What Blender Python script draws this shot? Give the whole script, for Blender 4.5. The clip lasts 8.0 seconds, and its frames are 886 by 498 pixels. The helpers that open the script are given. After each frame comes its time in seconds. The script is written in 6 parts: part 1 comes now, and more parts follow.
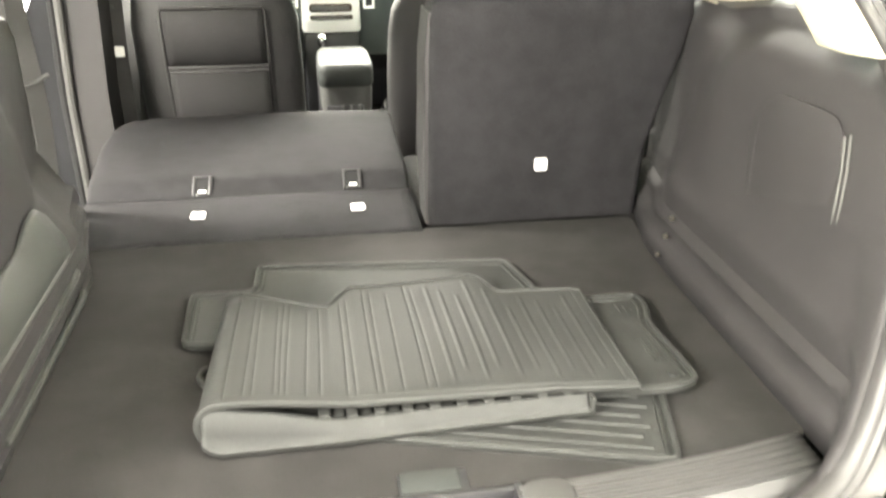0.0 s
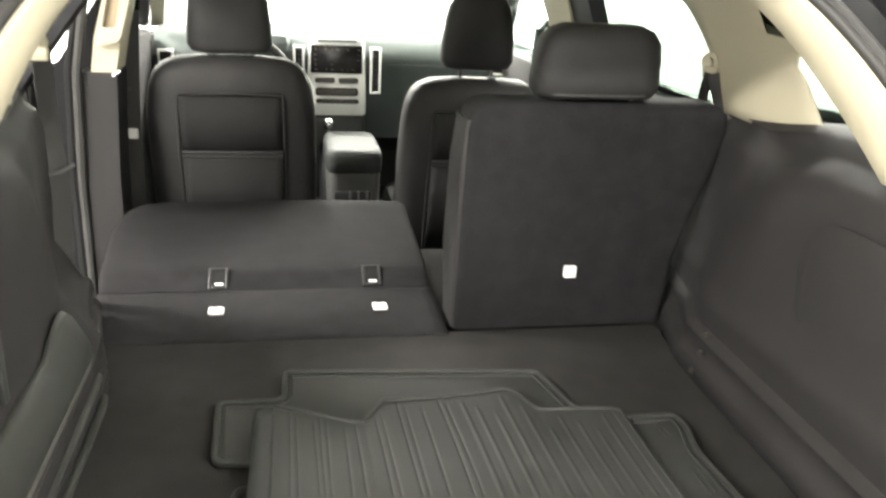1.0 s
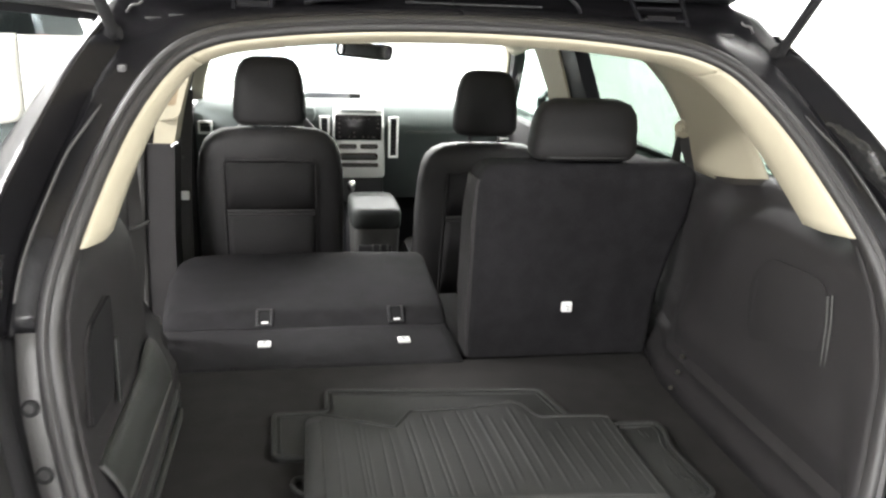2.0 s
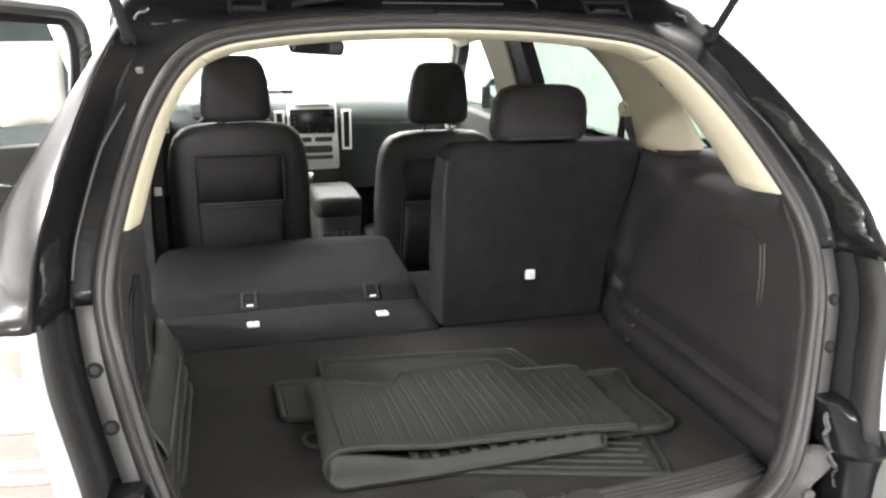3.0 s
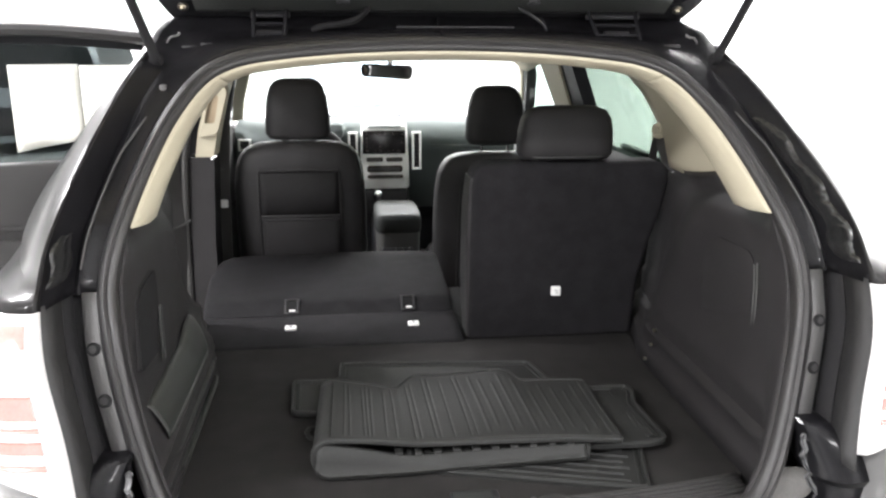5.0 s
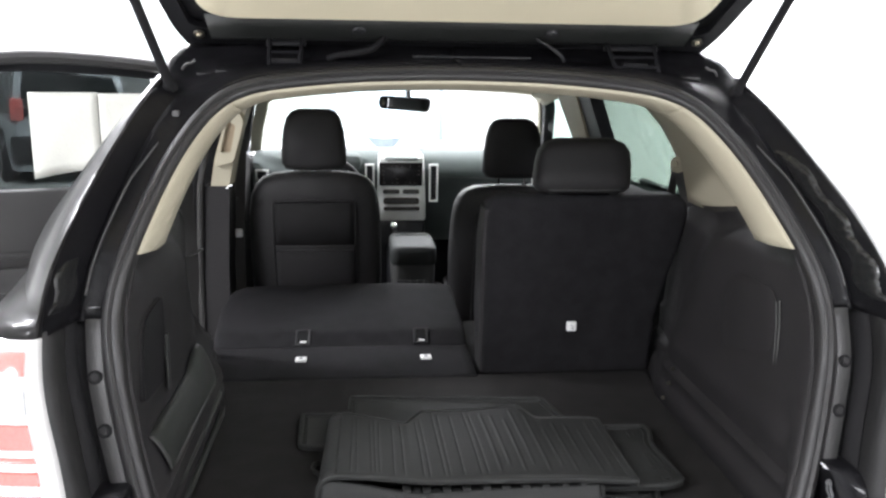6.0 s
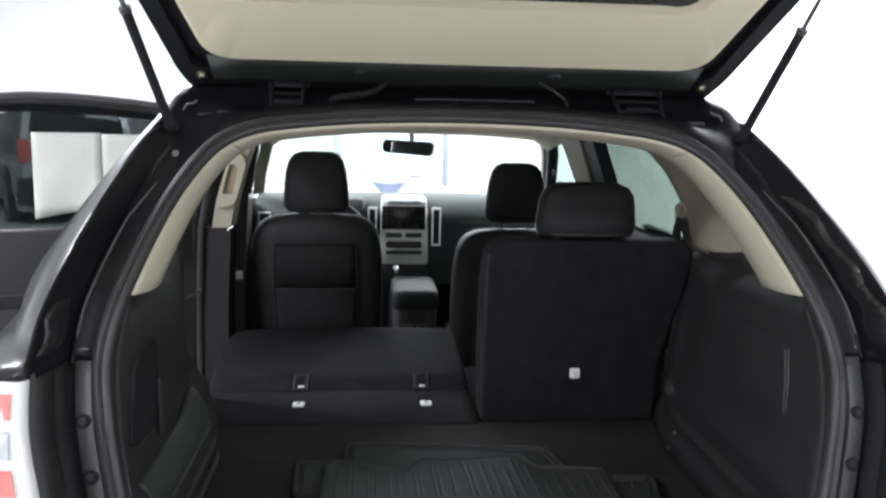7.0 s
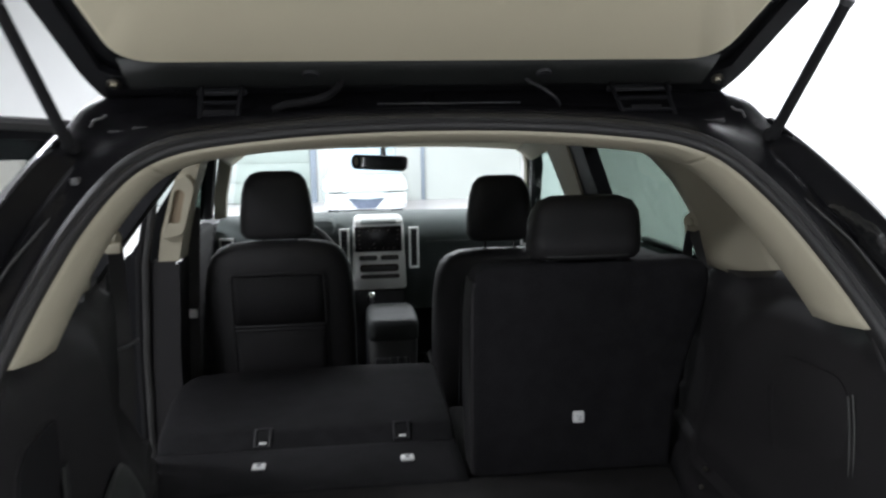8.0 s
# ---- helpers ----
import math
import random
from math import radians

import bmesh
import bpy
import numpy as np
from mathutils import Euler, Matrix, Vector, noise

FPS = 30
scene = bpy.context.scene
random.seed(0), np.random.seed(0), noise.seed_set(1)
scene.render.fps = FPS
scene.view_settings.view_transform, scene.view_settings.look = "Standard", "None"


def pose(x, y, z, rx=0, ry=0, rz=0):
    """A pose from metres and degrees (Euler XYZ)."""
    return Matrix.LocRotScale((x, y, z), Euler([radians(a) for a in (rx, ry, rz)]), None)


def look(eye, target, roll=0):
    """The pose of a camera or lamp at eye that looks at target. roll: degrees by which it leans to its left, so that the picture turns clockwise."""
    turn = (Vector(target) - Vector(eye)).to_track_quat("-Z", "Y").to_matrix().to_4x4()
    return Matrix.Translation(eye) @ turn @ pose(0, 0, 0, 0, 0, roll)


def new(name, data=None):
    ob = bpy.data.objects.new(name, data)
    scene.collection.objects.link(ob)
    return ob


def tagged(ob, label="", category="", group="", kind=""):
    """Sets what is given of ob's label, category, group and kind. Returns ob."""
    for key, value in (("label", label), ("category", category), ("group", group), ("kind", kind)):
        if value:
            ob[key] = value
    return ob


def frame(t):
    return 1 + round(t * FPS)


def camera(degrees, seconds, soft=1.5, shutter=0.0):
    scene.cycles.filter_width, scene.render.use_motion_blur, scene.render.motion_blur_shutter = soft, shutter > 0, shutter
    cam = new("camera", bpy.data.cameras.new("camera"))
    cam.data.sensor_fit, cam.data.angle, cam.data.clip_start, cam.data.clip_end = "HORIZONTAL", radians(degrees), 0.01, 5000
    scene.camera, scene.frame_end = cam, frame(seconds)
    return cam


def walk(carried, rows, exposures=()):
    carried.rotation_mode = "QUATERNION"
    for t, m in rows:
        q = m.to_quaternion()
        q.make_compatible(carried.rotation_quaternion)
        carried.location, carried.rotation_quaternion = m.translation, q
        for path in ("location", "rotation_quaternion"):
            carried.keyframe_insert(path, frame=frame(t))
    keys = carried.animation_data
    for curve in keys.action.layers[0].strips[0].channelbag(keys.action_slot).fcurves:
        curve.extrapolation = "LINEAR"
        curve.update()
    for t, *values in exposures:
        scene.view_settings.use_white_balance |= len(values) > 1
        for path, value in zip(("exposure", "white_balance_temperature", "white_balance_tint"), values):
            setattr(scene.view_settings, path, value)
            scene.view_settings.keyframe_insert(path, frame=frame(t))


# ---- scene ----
cam = camera(57.5, 8.0, 2.3, 0.5)
PATH = [
    (0, (-0.112, -0.754, 1.489), (0.176, 1.038, 0.649), 0.2),
    (0.5, (-0.165, -0.696, 1.529), (0.167, 1.127, 0.777), 1.3),
    (1, (-0.231, -0.673, 1.547), (0.14, 1.17, 0.864), 3),
    (1.5, (-0.269, -0.837, 1.586), (0, 1.059, 1.01), 1.2),
    (1.7, (-0.266, -0.902, 1.598), (0.043, 0.999, 1.059), 2.1),
    (2.8, (-0.439, -1.117, 1.607), (0.016, 0.748, 1.045), -0.1),
    (3, (-0.434, -1.146, 1.611), (0.065, 0.71, 1.055), 0.4),
    (3.5, (-0.351, -1.208, 1.609), (0.089, 0.654, 1.028), 1.2),
    (4, (-0.276, -1.268, 1.606), (0.041, 0.628, 1.053), 0.5),
    (4.2, (-0.251, -1.281, 1.605), (0.028, 0.618, 1.042), 0.2),
    (5.3, (-0.207, -1.281, 1.596), (0.005, 0.651, 1.125), 0.2),
    (5.5, (-0.2, -1.27, 1.591), (-0.004, 0.666, 1.127), 0.3),
    (6, (-0.202, -1.25, 1.588), (-0.014, 0.698, 1.175), 0.7),
    (6.5, (-0.199, -1.241, 1.587), (-0.03, 0.722, 1.241), 1.1),
    (6.8, (-0.197, -1.235, 1.585), (-0.012, 0.731, 1.262), 1.2),
    (7, (-0.195, -1.223, 1.58), (-0.015, 0.745, 1.276), 1.2),
    (7.3, (-0.194, -1.149, 1.569), (-0.011, 0.824, 1.343), 1),
    (7.4, (-0.193, -1.125, 1.566), (0.012, 0.85, 1.337), 0.9),
    (7.5, (-0.193, -1.1, 1.562), (-0.001, 0.876, 1.317), 0.8),
    (7.7, (-0.177, -1.023, 1.566), (0.007, 0.95, 1.281), 0.1),
    (8, (-0.152, -0.908, 1.571), (0.073, 1.06, 1.299), -1),
]
EXPOSURES = [(0, 2.05, 7050, 6), (0.35, 1.65, 7050, 5), (0.7, 1.0, 7000, 6), (1.0, 0.8, 6800, 7), (1.6, 0.3, 6350, 10), (2.8, 0.1, 6450, 11), (4.2, 0.05, 6400, 13), (5.5, -0.4, 6150, 13), (6.5, -0.95, 5950, 13), (7.2, -1.4, 5850, 12), (8, -1.95, 5900, 11)]
walk(cam, [(t, look(eye, target, roll)) for t, eye, target, roll in PATH], EXPOSURES)
LAMP = 900.0


def lin(v, xs, ys):
    return float(np.interp(v, xs, ys))


# ---------------------------------------------------------------- world and lights
world = bpy.data.worlds.new("world")
scene.world = world
world.use_nodes = True
world.node_tree.nodes["Background"].inputs[0].default_value = (0.9, 0.95, 1.0, 1)
world.node_tree.nodes["Background"].inputs[1].default_value = 0.4


def ceiling_lamp(x, y, sx, sy, watts):
    data = bpy.data.lights.new("assumed_ceiling_light", "AREA")
    data.shape, data.size, data.size_y, data.energy = "RECTANGLE", sx, sy, watts
    data.color = (1.0, 0.98, 0.95)
    ob = new("assumed_ceiling_light", data)
    ob.matrix_world = pose(x, y, 4.72)
    return ob


# assumed lights, none in view; strengths set to balance brightness in and around the car
for lx, ly, k in ((-5.0, -4.2, 1.7), (3.2, -4.0, 0.6), (-5.0, 2.2, 1.6), (3.3, 5.5, 0.8), (-5.0, 9.0, 2.0), (0.0, 8.0, 1.65), (3.2, 9.5, 1.6), (-1.5, 15.0, 2.2)):
    ceiling_lamp(lx, ly, 2.6, 1.0, LAMP * k)


# ---------------------------------------------------------------- materials
def material(name, base, rough=0.6, metal=0.0, vary=0.15, scale=8.0, fine=300.0, bump=0.1, coat=0.0, spec=0.5, sheen=0.0, dist=0.002, span=0.4):
    m = bpy.data.materials.new(name)
    m.use_nodes = True
    nt = m.node_tree
    b = nt.nodes["Principled BSDF"]
    b.inputs["Metallic"].default_value = metal
    b.inputs["Specular IOR Level"].default_value = spec
    b.inputs["Coat Weight"].default_value = coat
    b.inputs["Coat Roughness"].default_value = 0.03
    b.inputs["Sheen Weight"].default_value = sheen
    b.inputs["Sheen Roughness"].default_value = 0.5
    co = nt.nodes.new("ShaderNodeTexCoord")
    big = nt.nodes.new("ShaderNodeTexNoise")
    big.inputs["Scale"].default_value = scale
    big.inputs["Detail"].default_value = 5
    small = nt.nodes.new("ShaderNodeTexNoise")
    small.inputs["Scale"].default_value = fine
    small.inputs["Detail"].default_value = 3
    nt.links.new(co.outputs["Object"], big.inputs["Vector"])
    nt.links.new(co.outputs["Object"], small.inputs["Vector"])
    add = nt.nodes.new("ShaderNodeMath")
    add.operation = "ADD"
    nt.links.new(big.outputs["Fac"], add.inputs[0])
    nt.links.new(small.outputs["Fac"], add.inputs[1])
    ramp = nt.nodes.new("ShaderNodeMapRange")
    ramp.inputs["From Min"].default_value, ramp.inputs["From Max"].default_value = 1 - span, 1 + span
    nt.links.new(add.outputs[0], ramp.inputs["Value"])
    mix = nt.nodes.new("ShaderNodeMix")
    mix.data_type = "RGBA"
    mix.inputs["A"].default_value = (*[c * (1 - vary) for c in base], 1)
    mix.inputs["B"].default_value = (*[min(1, c * (1 + vary)) for c in base], 1)
    nt.links.new(ramp.outputs["Result"], mix.inputs["Factor"])
    nt.links.new(mix.outputs["Result"], b.inputs["Base Color"])
    rr = nt.nodes.new("ShaderNodeMapRange")
    rr.inputs["To Min"].default_value, rr.inputs["To Max"].default_value = max(0.02, rough * 0.85), min(1, rough * 1.12)
    nt.links.new(big.outputs["Fac"], rr.inputs["Value"])
    nt.links.new(rr.outputs["Result"], b.inputs["Roughness"])
    if bump > 0:
        bp = nt.nodes.new("ShaderNodeBump")
        bp.inputs["Strength"].default_value = bump
        bp.inputs["Distance"].default_value = dist
        nt.links.new(small.outputs["Fac"], bp.inputs["Height"])
        nt.links.new(bp.outputs["Normal"], b.inputs["Normal"])
    return m


def glass(name, tint, gloss=0.06):
    m = bpy.data.materials.new(name)
    m.use_nodes = True
    nt = m.node_tree
    nt.nodes.remove(nt.nodes["Principled BSDF"])
    clear, shine, mix = (nt.nodes.new(k) for k in ("ShaderNodeBsdfTransparent", "ShaderNodeBsdfGlossy", "ShaderNodeMixShader"))
    clear.inputs["Color"].default_value = (*tint, 1)
    shine.inputs["Roughness"].default_value = 0.02
    mix.inputs["Fac"].default_value = gloss
    nt.links.new(clear.outputs[0], mix.inputs[1])
    nt.links.new(shine.outputs[0], mix.inputs[2])
    nt.links.new(mix.outputs[0], nt.nodes["Material Output"].inputs["Surface"])
    return m


PAINT = material("black_paint", (0.009, 0.0085, 0.0085), 0.3, 0, 0.2, 3, 500, 0.0, coat=0.17, spec=0.1)
RUBBER_SEAL = material("seal_rubber", (0.0122, 0.0114, 0.0114), 0.5, 0, 0.3, 12, 700, 0.08, spec=0.5)
TRIM = material("dark_trim_plastic", (0.0172, 0.0160, 0.0166), 0.68, 0, 0.12, 6, 900, 0.25, spec=0.26)
TRIM_GREY = material("grey_trim_plastic", (0.042, 0.042, 0.040), 0.5, 0, 0.12, 6, 900, 0.2)
LEDGE = material("soft_grey_trim", (0.0182, 0.0193, 0.0178), 0.55, 0, 0.15, 6, 900, 0.2)
BODY_GREY = material("primed_grey_plastic", (0.052, 0.051, 0.050), 0.55, 0, 0.12, 5, 600, 0.08)
CARPET = material("dark_carpet", (0.0216, 0.0206, 0.0200), 0.95, 0, 0.2, 16, 620, 0.9, spec=0.1, dist=0.003, span=0.2)
SEATBACK = material("charcoal_seat_carpet", (0.0142, 0.0136, 0.0148), 0.95, 0, 0.24, 20, 500, 0.9, spec=0.12, span=0.17)
LEATHER = material("black_leather", (0.0213, 0.0203, 0.0208), 0.6, 0, 0.25, 9, 420, 0.4, spec=0.28)
CLOTH = material("black_cloth", (0.0180, 0.0172, 0.0176), 0.85, 0, 0.25, 10, 900, 0.5, spec=0.2)
SMOOTH_GREY = material("console_grey_leather", (0.026, 0.028, 0.027), 0.65, 0, 0.15, 9, 420, 0.25, spec=0.12)
DASH = material("dash_soft_plastic", (0.135, 0.152, 0.148), 0.8, 0, 0.15, 5, 600, 0.25, spec=0.15)
BEIGE = material("beige_trim", (0.36, 0.328, 0.244), 0.7, 0, 0.05, 5, 800, 0.12)
BEIGE_LINER = material("beige_liner", (0.62, 0.56, 0.405), 0.72, 0, 0.04, 4, 700, 0.12)
MATRUBBER = material("mat_rubber", (0.0160, 0.0165, 0.0157), 0.65, 0, 0.35, 22, 500, 0.25, spec=0.28)
SILVER = material("silver_plastic", (0.88, 0.88, 0.86), 0.38, 0.0, 0.06, 8, 500, 0.03)
CHROME = material("chrome", (0.8, 0.8, 0.8), 0.12, 1.0, 0.05, 20, 400, 0.0)
SEALGREY = material("grey_door_seal", (0.036, 0.035, 0.034), 0.7, 0, 0.3, 14, 500, 0.1, spec=0.2)
STEEL = material("worn_steel", (0.5, 0.47, 0.4), 0.35, 1.0, 0.25, 60, 400, 0.1)
BLACKPL = material("black_plastic", (0.018, 0.018, 0.0195), 0.4, 0, 0.2, 10, 700, 0.12)
SCREEN = material("radio_black", (0.012, 0.011, 0.011), 0.22, 0, 0.2, 30, 300, 0.0)
MARKS = material("radio_marks", (0.085, 0.07, 0.065), 0.5, 0, 0.1, 30, 300, 0.0)
TAGWHITE = material("white_plastic_tag", (0.82, 0.82, 0.8), 0.4, 0, 0.04, 40, 400, 0.05)
SCUFF = material("scuff_plastic", (0.023, 0.0226, 0.0222), 0.6, 0, 0.15, 10, 500, 0.2)
DOORTRIM = material("door_trim_plastic", (0.016, 0.0152, 0.0148), 0.55, 0, 0.15, 6, 700, 0.25)
DARKPANEL = material("dark_grey_panel", (0.0155, 0.0152, 0.0152), 0.6, 0, 0.12, 5, 600, 0.08, spec=0.3)
MATTEBLACK = material("matte_black", (0.0135, 0.0132, 0.0138), 0.9, 0, 0.2, 10, 600, 0.1, spec=0.1)
BEIGE_DARK = material("brown_beige_slot", (0.26, 0.20, 0.13), 0.7, 0, 0.08, 8, 700, 0.1)
TAGMARK = material("tag_mark_grey", (0.3, 0.3, 0.3), 0.5, 0, 0.04, 40, 400, 0.0)
WEBBING = material("belt_webbing", (0.03, 0.029, 0.028), 0.7, 0, 0.25, 30, 600, 0.4)
PAPER = material("white_paper", (0.60, 0.60, 0.545), 0.8, 0, 0.05, 7, 120, 0.25, dist=0.004)
LAMPWHITE = material("clear_lamp_lens", (0.60, 0.59, 0.58), 0.12, 0, 0.05, 12, 200, 0.05, coat=1.0)
LAMPBAR = material("ribbed_clear_lens", (0.42, 0.43, 0.44), 0.2, 0, 0.2, 40, 90, 0.1, coat=0.6)
PRIMER = material("pale_primer", (0.075, 0.072, 0.068), 0.6, 0, 0.25, 18, 300, 0.1)
FLANGE = material("sealant_flange", (0.055, 0.055, 0.057), 0.35, 0, 0.4, 50, 300, 0.3)
BRASS = material("brass_bolt", (0.55, 0.42, 0.2), 0.35, 1.0, 0.2, 60, 400, 0.1)
LAMPRED = material("red_lamp_lens", (0.64, 0.15, 0.13), 0.12, 0, 0.12, 30, 200, 0.05, coat=1.0)
BUMPERGREY = material("bumper_grey_plastic", (0.11, 0.11, 0.108), 0.35, 0, 0.06, 4, 400, 0.05, coat=0.3)
TYRE = material("tyre", (0.02, 0.02, 0.02), 0.8, 0, 0.2, 20, 300, 0.3)
ALLOY = material("alloy", (0.5, 0.5, 0.52), 0.3, 0.9, 0.1, 10, 300, 0.0)
SILVERPAINT = material("silver_blue_paint", (0.80, 0.84, 0.88), 0.3, 0.1, 0.05, 3, 500, 0.0, coat=1.0)
SUVPAINT = material("white_silver_paint", (0.45, 0.48, 0.50), 0.3, 0.1, 0.05, 3, 500, 0.0, coat=1.0)
DARKGLASS = material("dark_car_glass", (0.02, 0.024, 0.024), 0.06, 0, 0.1, 3, 100, 0.0)
WALLWHITE = material("white_wall_paint", (0.84, 0.84, 0.83), 0.85, 0, 0.025, 1.2, 90, 0.15)
WALLGREY = material("grey_wall_paint", (0.46, 0.46, 0.47), 0.85, 0, 0.05, 1.2, 90, 0.15)
PANELGREY = material("pale_door_panel", (0.55, 0.60, 0.58), 0.6, 0, 0.05, 1.5, 90, 0.05)
DOORBLUE = material("blue_grey_door_paint", (0.36, 0.42, 0.48), 0.5, 0, 0.06, 2, 90, 0.05)
COLUMN = material("blue_grey_column", (0.40, 0.44, 0.54), 0.6, 0, 0.08, 2, 90, 0.05)
FLOORGREY = material("sealed_concrete", (0.60, 0.60, 0.585), 0.35, 0, 0.12, 1.5, 60, 0.1)
CEILWHITE = material("ceiling_white", (0.8, 0.8, 0.8), 0.9, 0, 0.03, 1, 60, 0.05)
GUTTER = material("gutter_black_paint", (0.0065, 0.0063, 0.0071), 0.3, 0, 0.2, 4, 26, 0.3, coat=0.22, spec=0.05, dist=0.003)
CRUMPLED = material("crumpled_sealer", (0.012, 0.0118, 0.012), 0.25, 0, 0.4, 30, 70, 0.5, coat=0.25, spec=0.4, dist=0.004)
# the brown puts the ovals' amber reflection into their dark colour
OVALGLINT = material("amber_reflection_panel", (0.045, 0.033, 0.024), 0.25, 0, 0.2, 40, 300, 0.0)
GRILLEGREY = material("grille_grey", (0.33, 0.36, 0.35), 0.6, 0, 0.1, 30, 600, 0.3)
SATIN = material("satin_black_paint", (0.0125, 0.0125, 0.0138), 0.5, 0, 0.2, 5, 500, 0.04, spec=0.06)
TINT = glass("green_tinted_glass", (0.29, 0.335, 0.308), 0.03)
INTAKE = material("blue_grey_intake", (0.10, 0.125, 0.18), 0.5, 0, 0.25, 12, 200, 0.1)
PALEGLASS = material("blue_car_glass", (0.42, 0.50, 0.58), 0.08, 0, 0.1, 3, 100, 0.0)
PALETINT = glass("pale_green_glass", (0.68, 0.76, 0.73), 0.04)
CLEARG = glass("windscreen_glass", (0.90, 0.93, 0.91), 0.03)
MIRRORG = material("mirror_glass", (0.85, 0.86, 0.86), 0.03, 1.0, 0.01, 5, 100, 0.0)


# ---------------------------------------------------------------- mesh tools
def finish(name, bm, mat, parent=None, label="", angle=38, shade=True):
    bmesh.ops.recalc_face_normals(bm, faces=bm.faces)
    lim = math.radians(angle)
    for fc in bm.faces:
        fc.smooth = shade
    for e in bm.edges:
        if len(e.link_faces) == 2 and e.calc_face_angle(0) > lim:
            e.smooth = False
    me = bpy.data.meshes.new(name)
    bm.to_mesh(me)
    bm.free()
    me.materials.append(mat)
    ob = new(name, me)
    if parent is not None:
        ob.parent = parent
    if label:
        ob["label"] = label
    return ob


def part(name, bm, mat, parent, label="", angle=38):
    return finish(name, bm, mat, parent, label, angle)


def empty(name, x=0.0, y=0.0, z=0.0):
    ob = new(name)
    ob.empty_display_size = 0.1
    ob.location = (x, y, z)
    return ob


def shift(ob, root):
    """Parts are modelled in world places; this keeps them there under a moved root."""
    if ob.parent is root:
        ob.matrix_parent_inverse = Matrix.Translation(root.location).inverted()
    return ob


def box(x0, x1, y0, y1, z0, z1, bevel=0.0, seg=2, bm=None, m=None):
    own = bmesh.new()
    bmesh.ops.create_cube(own, size=1)
    for v in own.verts:
        v.co = Vector(((x0 + x1) / 2 + v.co.x * (x1 - x0), (y0 + y1) / 2 + v.co.y * (y1 - y0), (z0 + z1) / 2 + v.co.z * (z1 - z0)))
    if bevel > 0:
        bmesh.ops.bevel(own, geom=own.edges[:], offset=bevel, segments=seg, profile=0.5, affect="EDGES", clamp_overlap=True)
    if m is not None:
        own.transform(m)
    if bm is None:
        return own
    merge(bm, own)
    return bm


def merge(bm, other):
    me = bpy.data.meshes.new("tmp")
    other.to_mesh(me)
    other.free()
    bm.from_mesh(me)
    bpy.data.meshes.remove(me)


def grid(curves, bm=None, closed=False):
    """A sheet through curves of equal length."""
    bm = bm or bmesh.new()
    rows = [[bm.verts.new(p) for p in c] for c in curves]
    for a, b in zip(rows, rows[1:]):
        n = len(a)
        for i in range(n if closed else n - 1):
            j = (i + 1) % n
            bm.faces.new((a[i], a[j], b[j], b[i]))
    return bm


def loft(rings, bm=None, cap=True):
    bm = bm or bmesh.new()
    rows = [[bm.verts.new(p) for p in r] for r in rings]
    for a, b in zip(rows, rows[1:]):
        n = len(a)
        for i in range(n):
            bm.faces.new((a[i], a[(i + 1) % n], b[(i + 1) % n], b[i]))
    if cap:
        bm.faces.new(rows[0][::-1])
        bm.faces.new(rows[-1])
    return bm


def thick(ob, t, offset=-1.0):
    md = ob.modifiers.new("thickness", "SOLIDIFY")
    md.thickness, md.offset = t, offset
    return ob


def smooth_path(pts, n, closed=False):
    """Points spread along a Catmull-Rom curve through pts."""
    pts = [Vector(p) for p in pts]
    k = len(pts)
    out = []
    spans = k if closed else k - 1
    for i in range(spans):
        p0, p1, p2, p3 = (pts[(i + d) % k] if closed else pts[min(max(i + d, 0), k - 1)] for d in (-1, 0, 1, 2))
        for s in range(n):
            t = s / n
            out.append(0.5 * ((2 * p1) + (p2 - p0) * t + (2 * p0 - 5 * p1 + 4 * p2 - p3) * t * t + (3 * p1 - p0 - 3 * p2 + p3) * t ** 3))
    if not closed:
        out.append(pts[-1].copy())
    return out


def sweep(path, profile, normal=(0, -1, 0), closed=False, bm=None, ring=True):
    """A profile of (across, out) carried along a path; normal is the outward side."""
    n0 = Vector(normal).normalized()
    k = len(path)
    rings = []
    for i, p in enumerate(path):
        a = path[(i - 1) % k] if closed or i else path[i]
        b = path[(i + 1) % k] if closed or i < k - 1 else path[i]
        t = (b - a).normalized()
        side = t.cross(n0).normalized()
        up = side.cross(t).normalized()
        rings.append([p + side * u + up * v for u, v in profile])
    if closed:
        rings.append(rings[0])
    bm = bm or bmesh.new()
    if closed:
        grid(rings, bm, closed=ring)
        bmesh.ops.remove_doubles(bm, verts=bm.verts, dist=1e-5)
        return bm
    return loft(rings, bm) if ring else grid(rings, bm)


def circle(r, n=10, ru=None):
    return [(r * math.cos(2 * math.pi * i / n), (ru or r) * math.sin(2 * math.pi * i / n)) for i in range(n)]


def tube(path, r, n=10, bm=None, closed=False):
    path = [Vector(p) for p in path]
    t = (path[-1] - path[0]).normalized() if not closed else Vector((0, 1, 0))
    ref = Vector((0, 0, 1)) if abs(t.z) < 0.8 else Vector((0, 1, 0))
    return sweep(path, circle(r, n), ref, closed, bm)


def disc(c, axis, r, h, n=20, bm=None, r2=None):
    """A short cylinder or cone from c along axis."""
    own = bmesh.new()
    bmesh.ops.create_cone(own, cap_ends=True, segments=n, radius1=r, radius2=r if r2 is None else r2, depth=h)
    q = Vector(axis).to_track_quat("Z", "Y").to_matrix().to_4x4()
    own.transform(Matrix.Translation(Vector(c) + Vector(axis).normalized() * h / 2) @ q)
    if bm is None:
        return own
    merge(bm, own)
    return bm


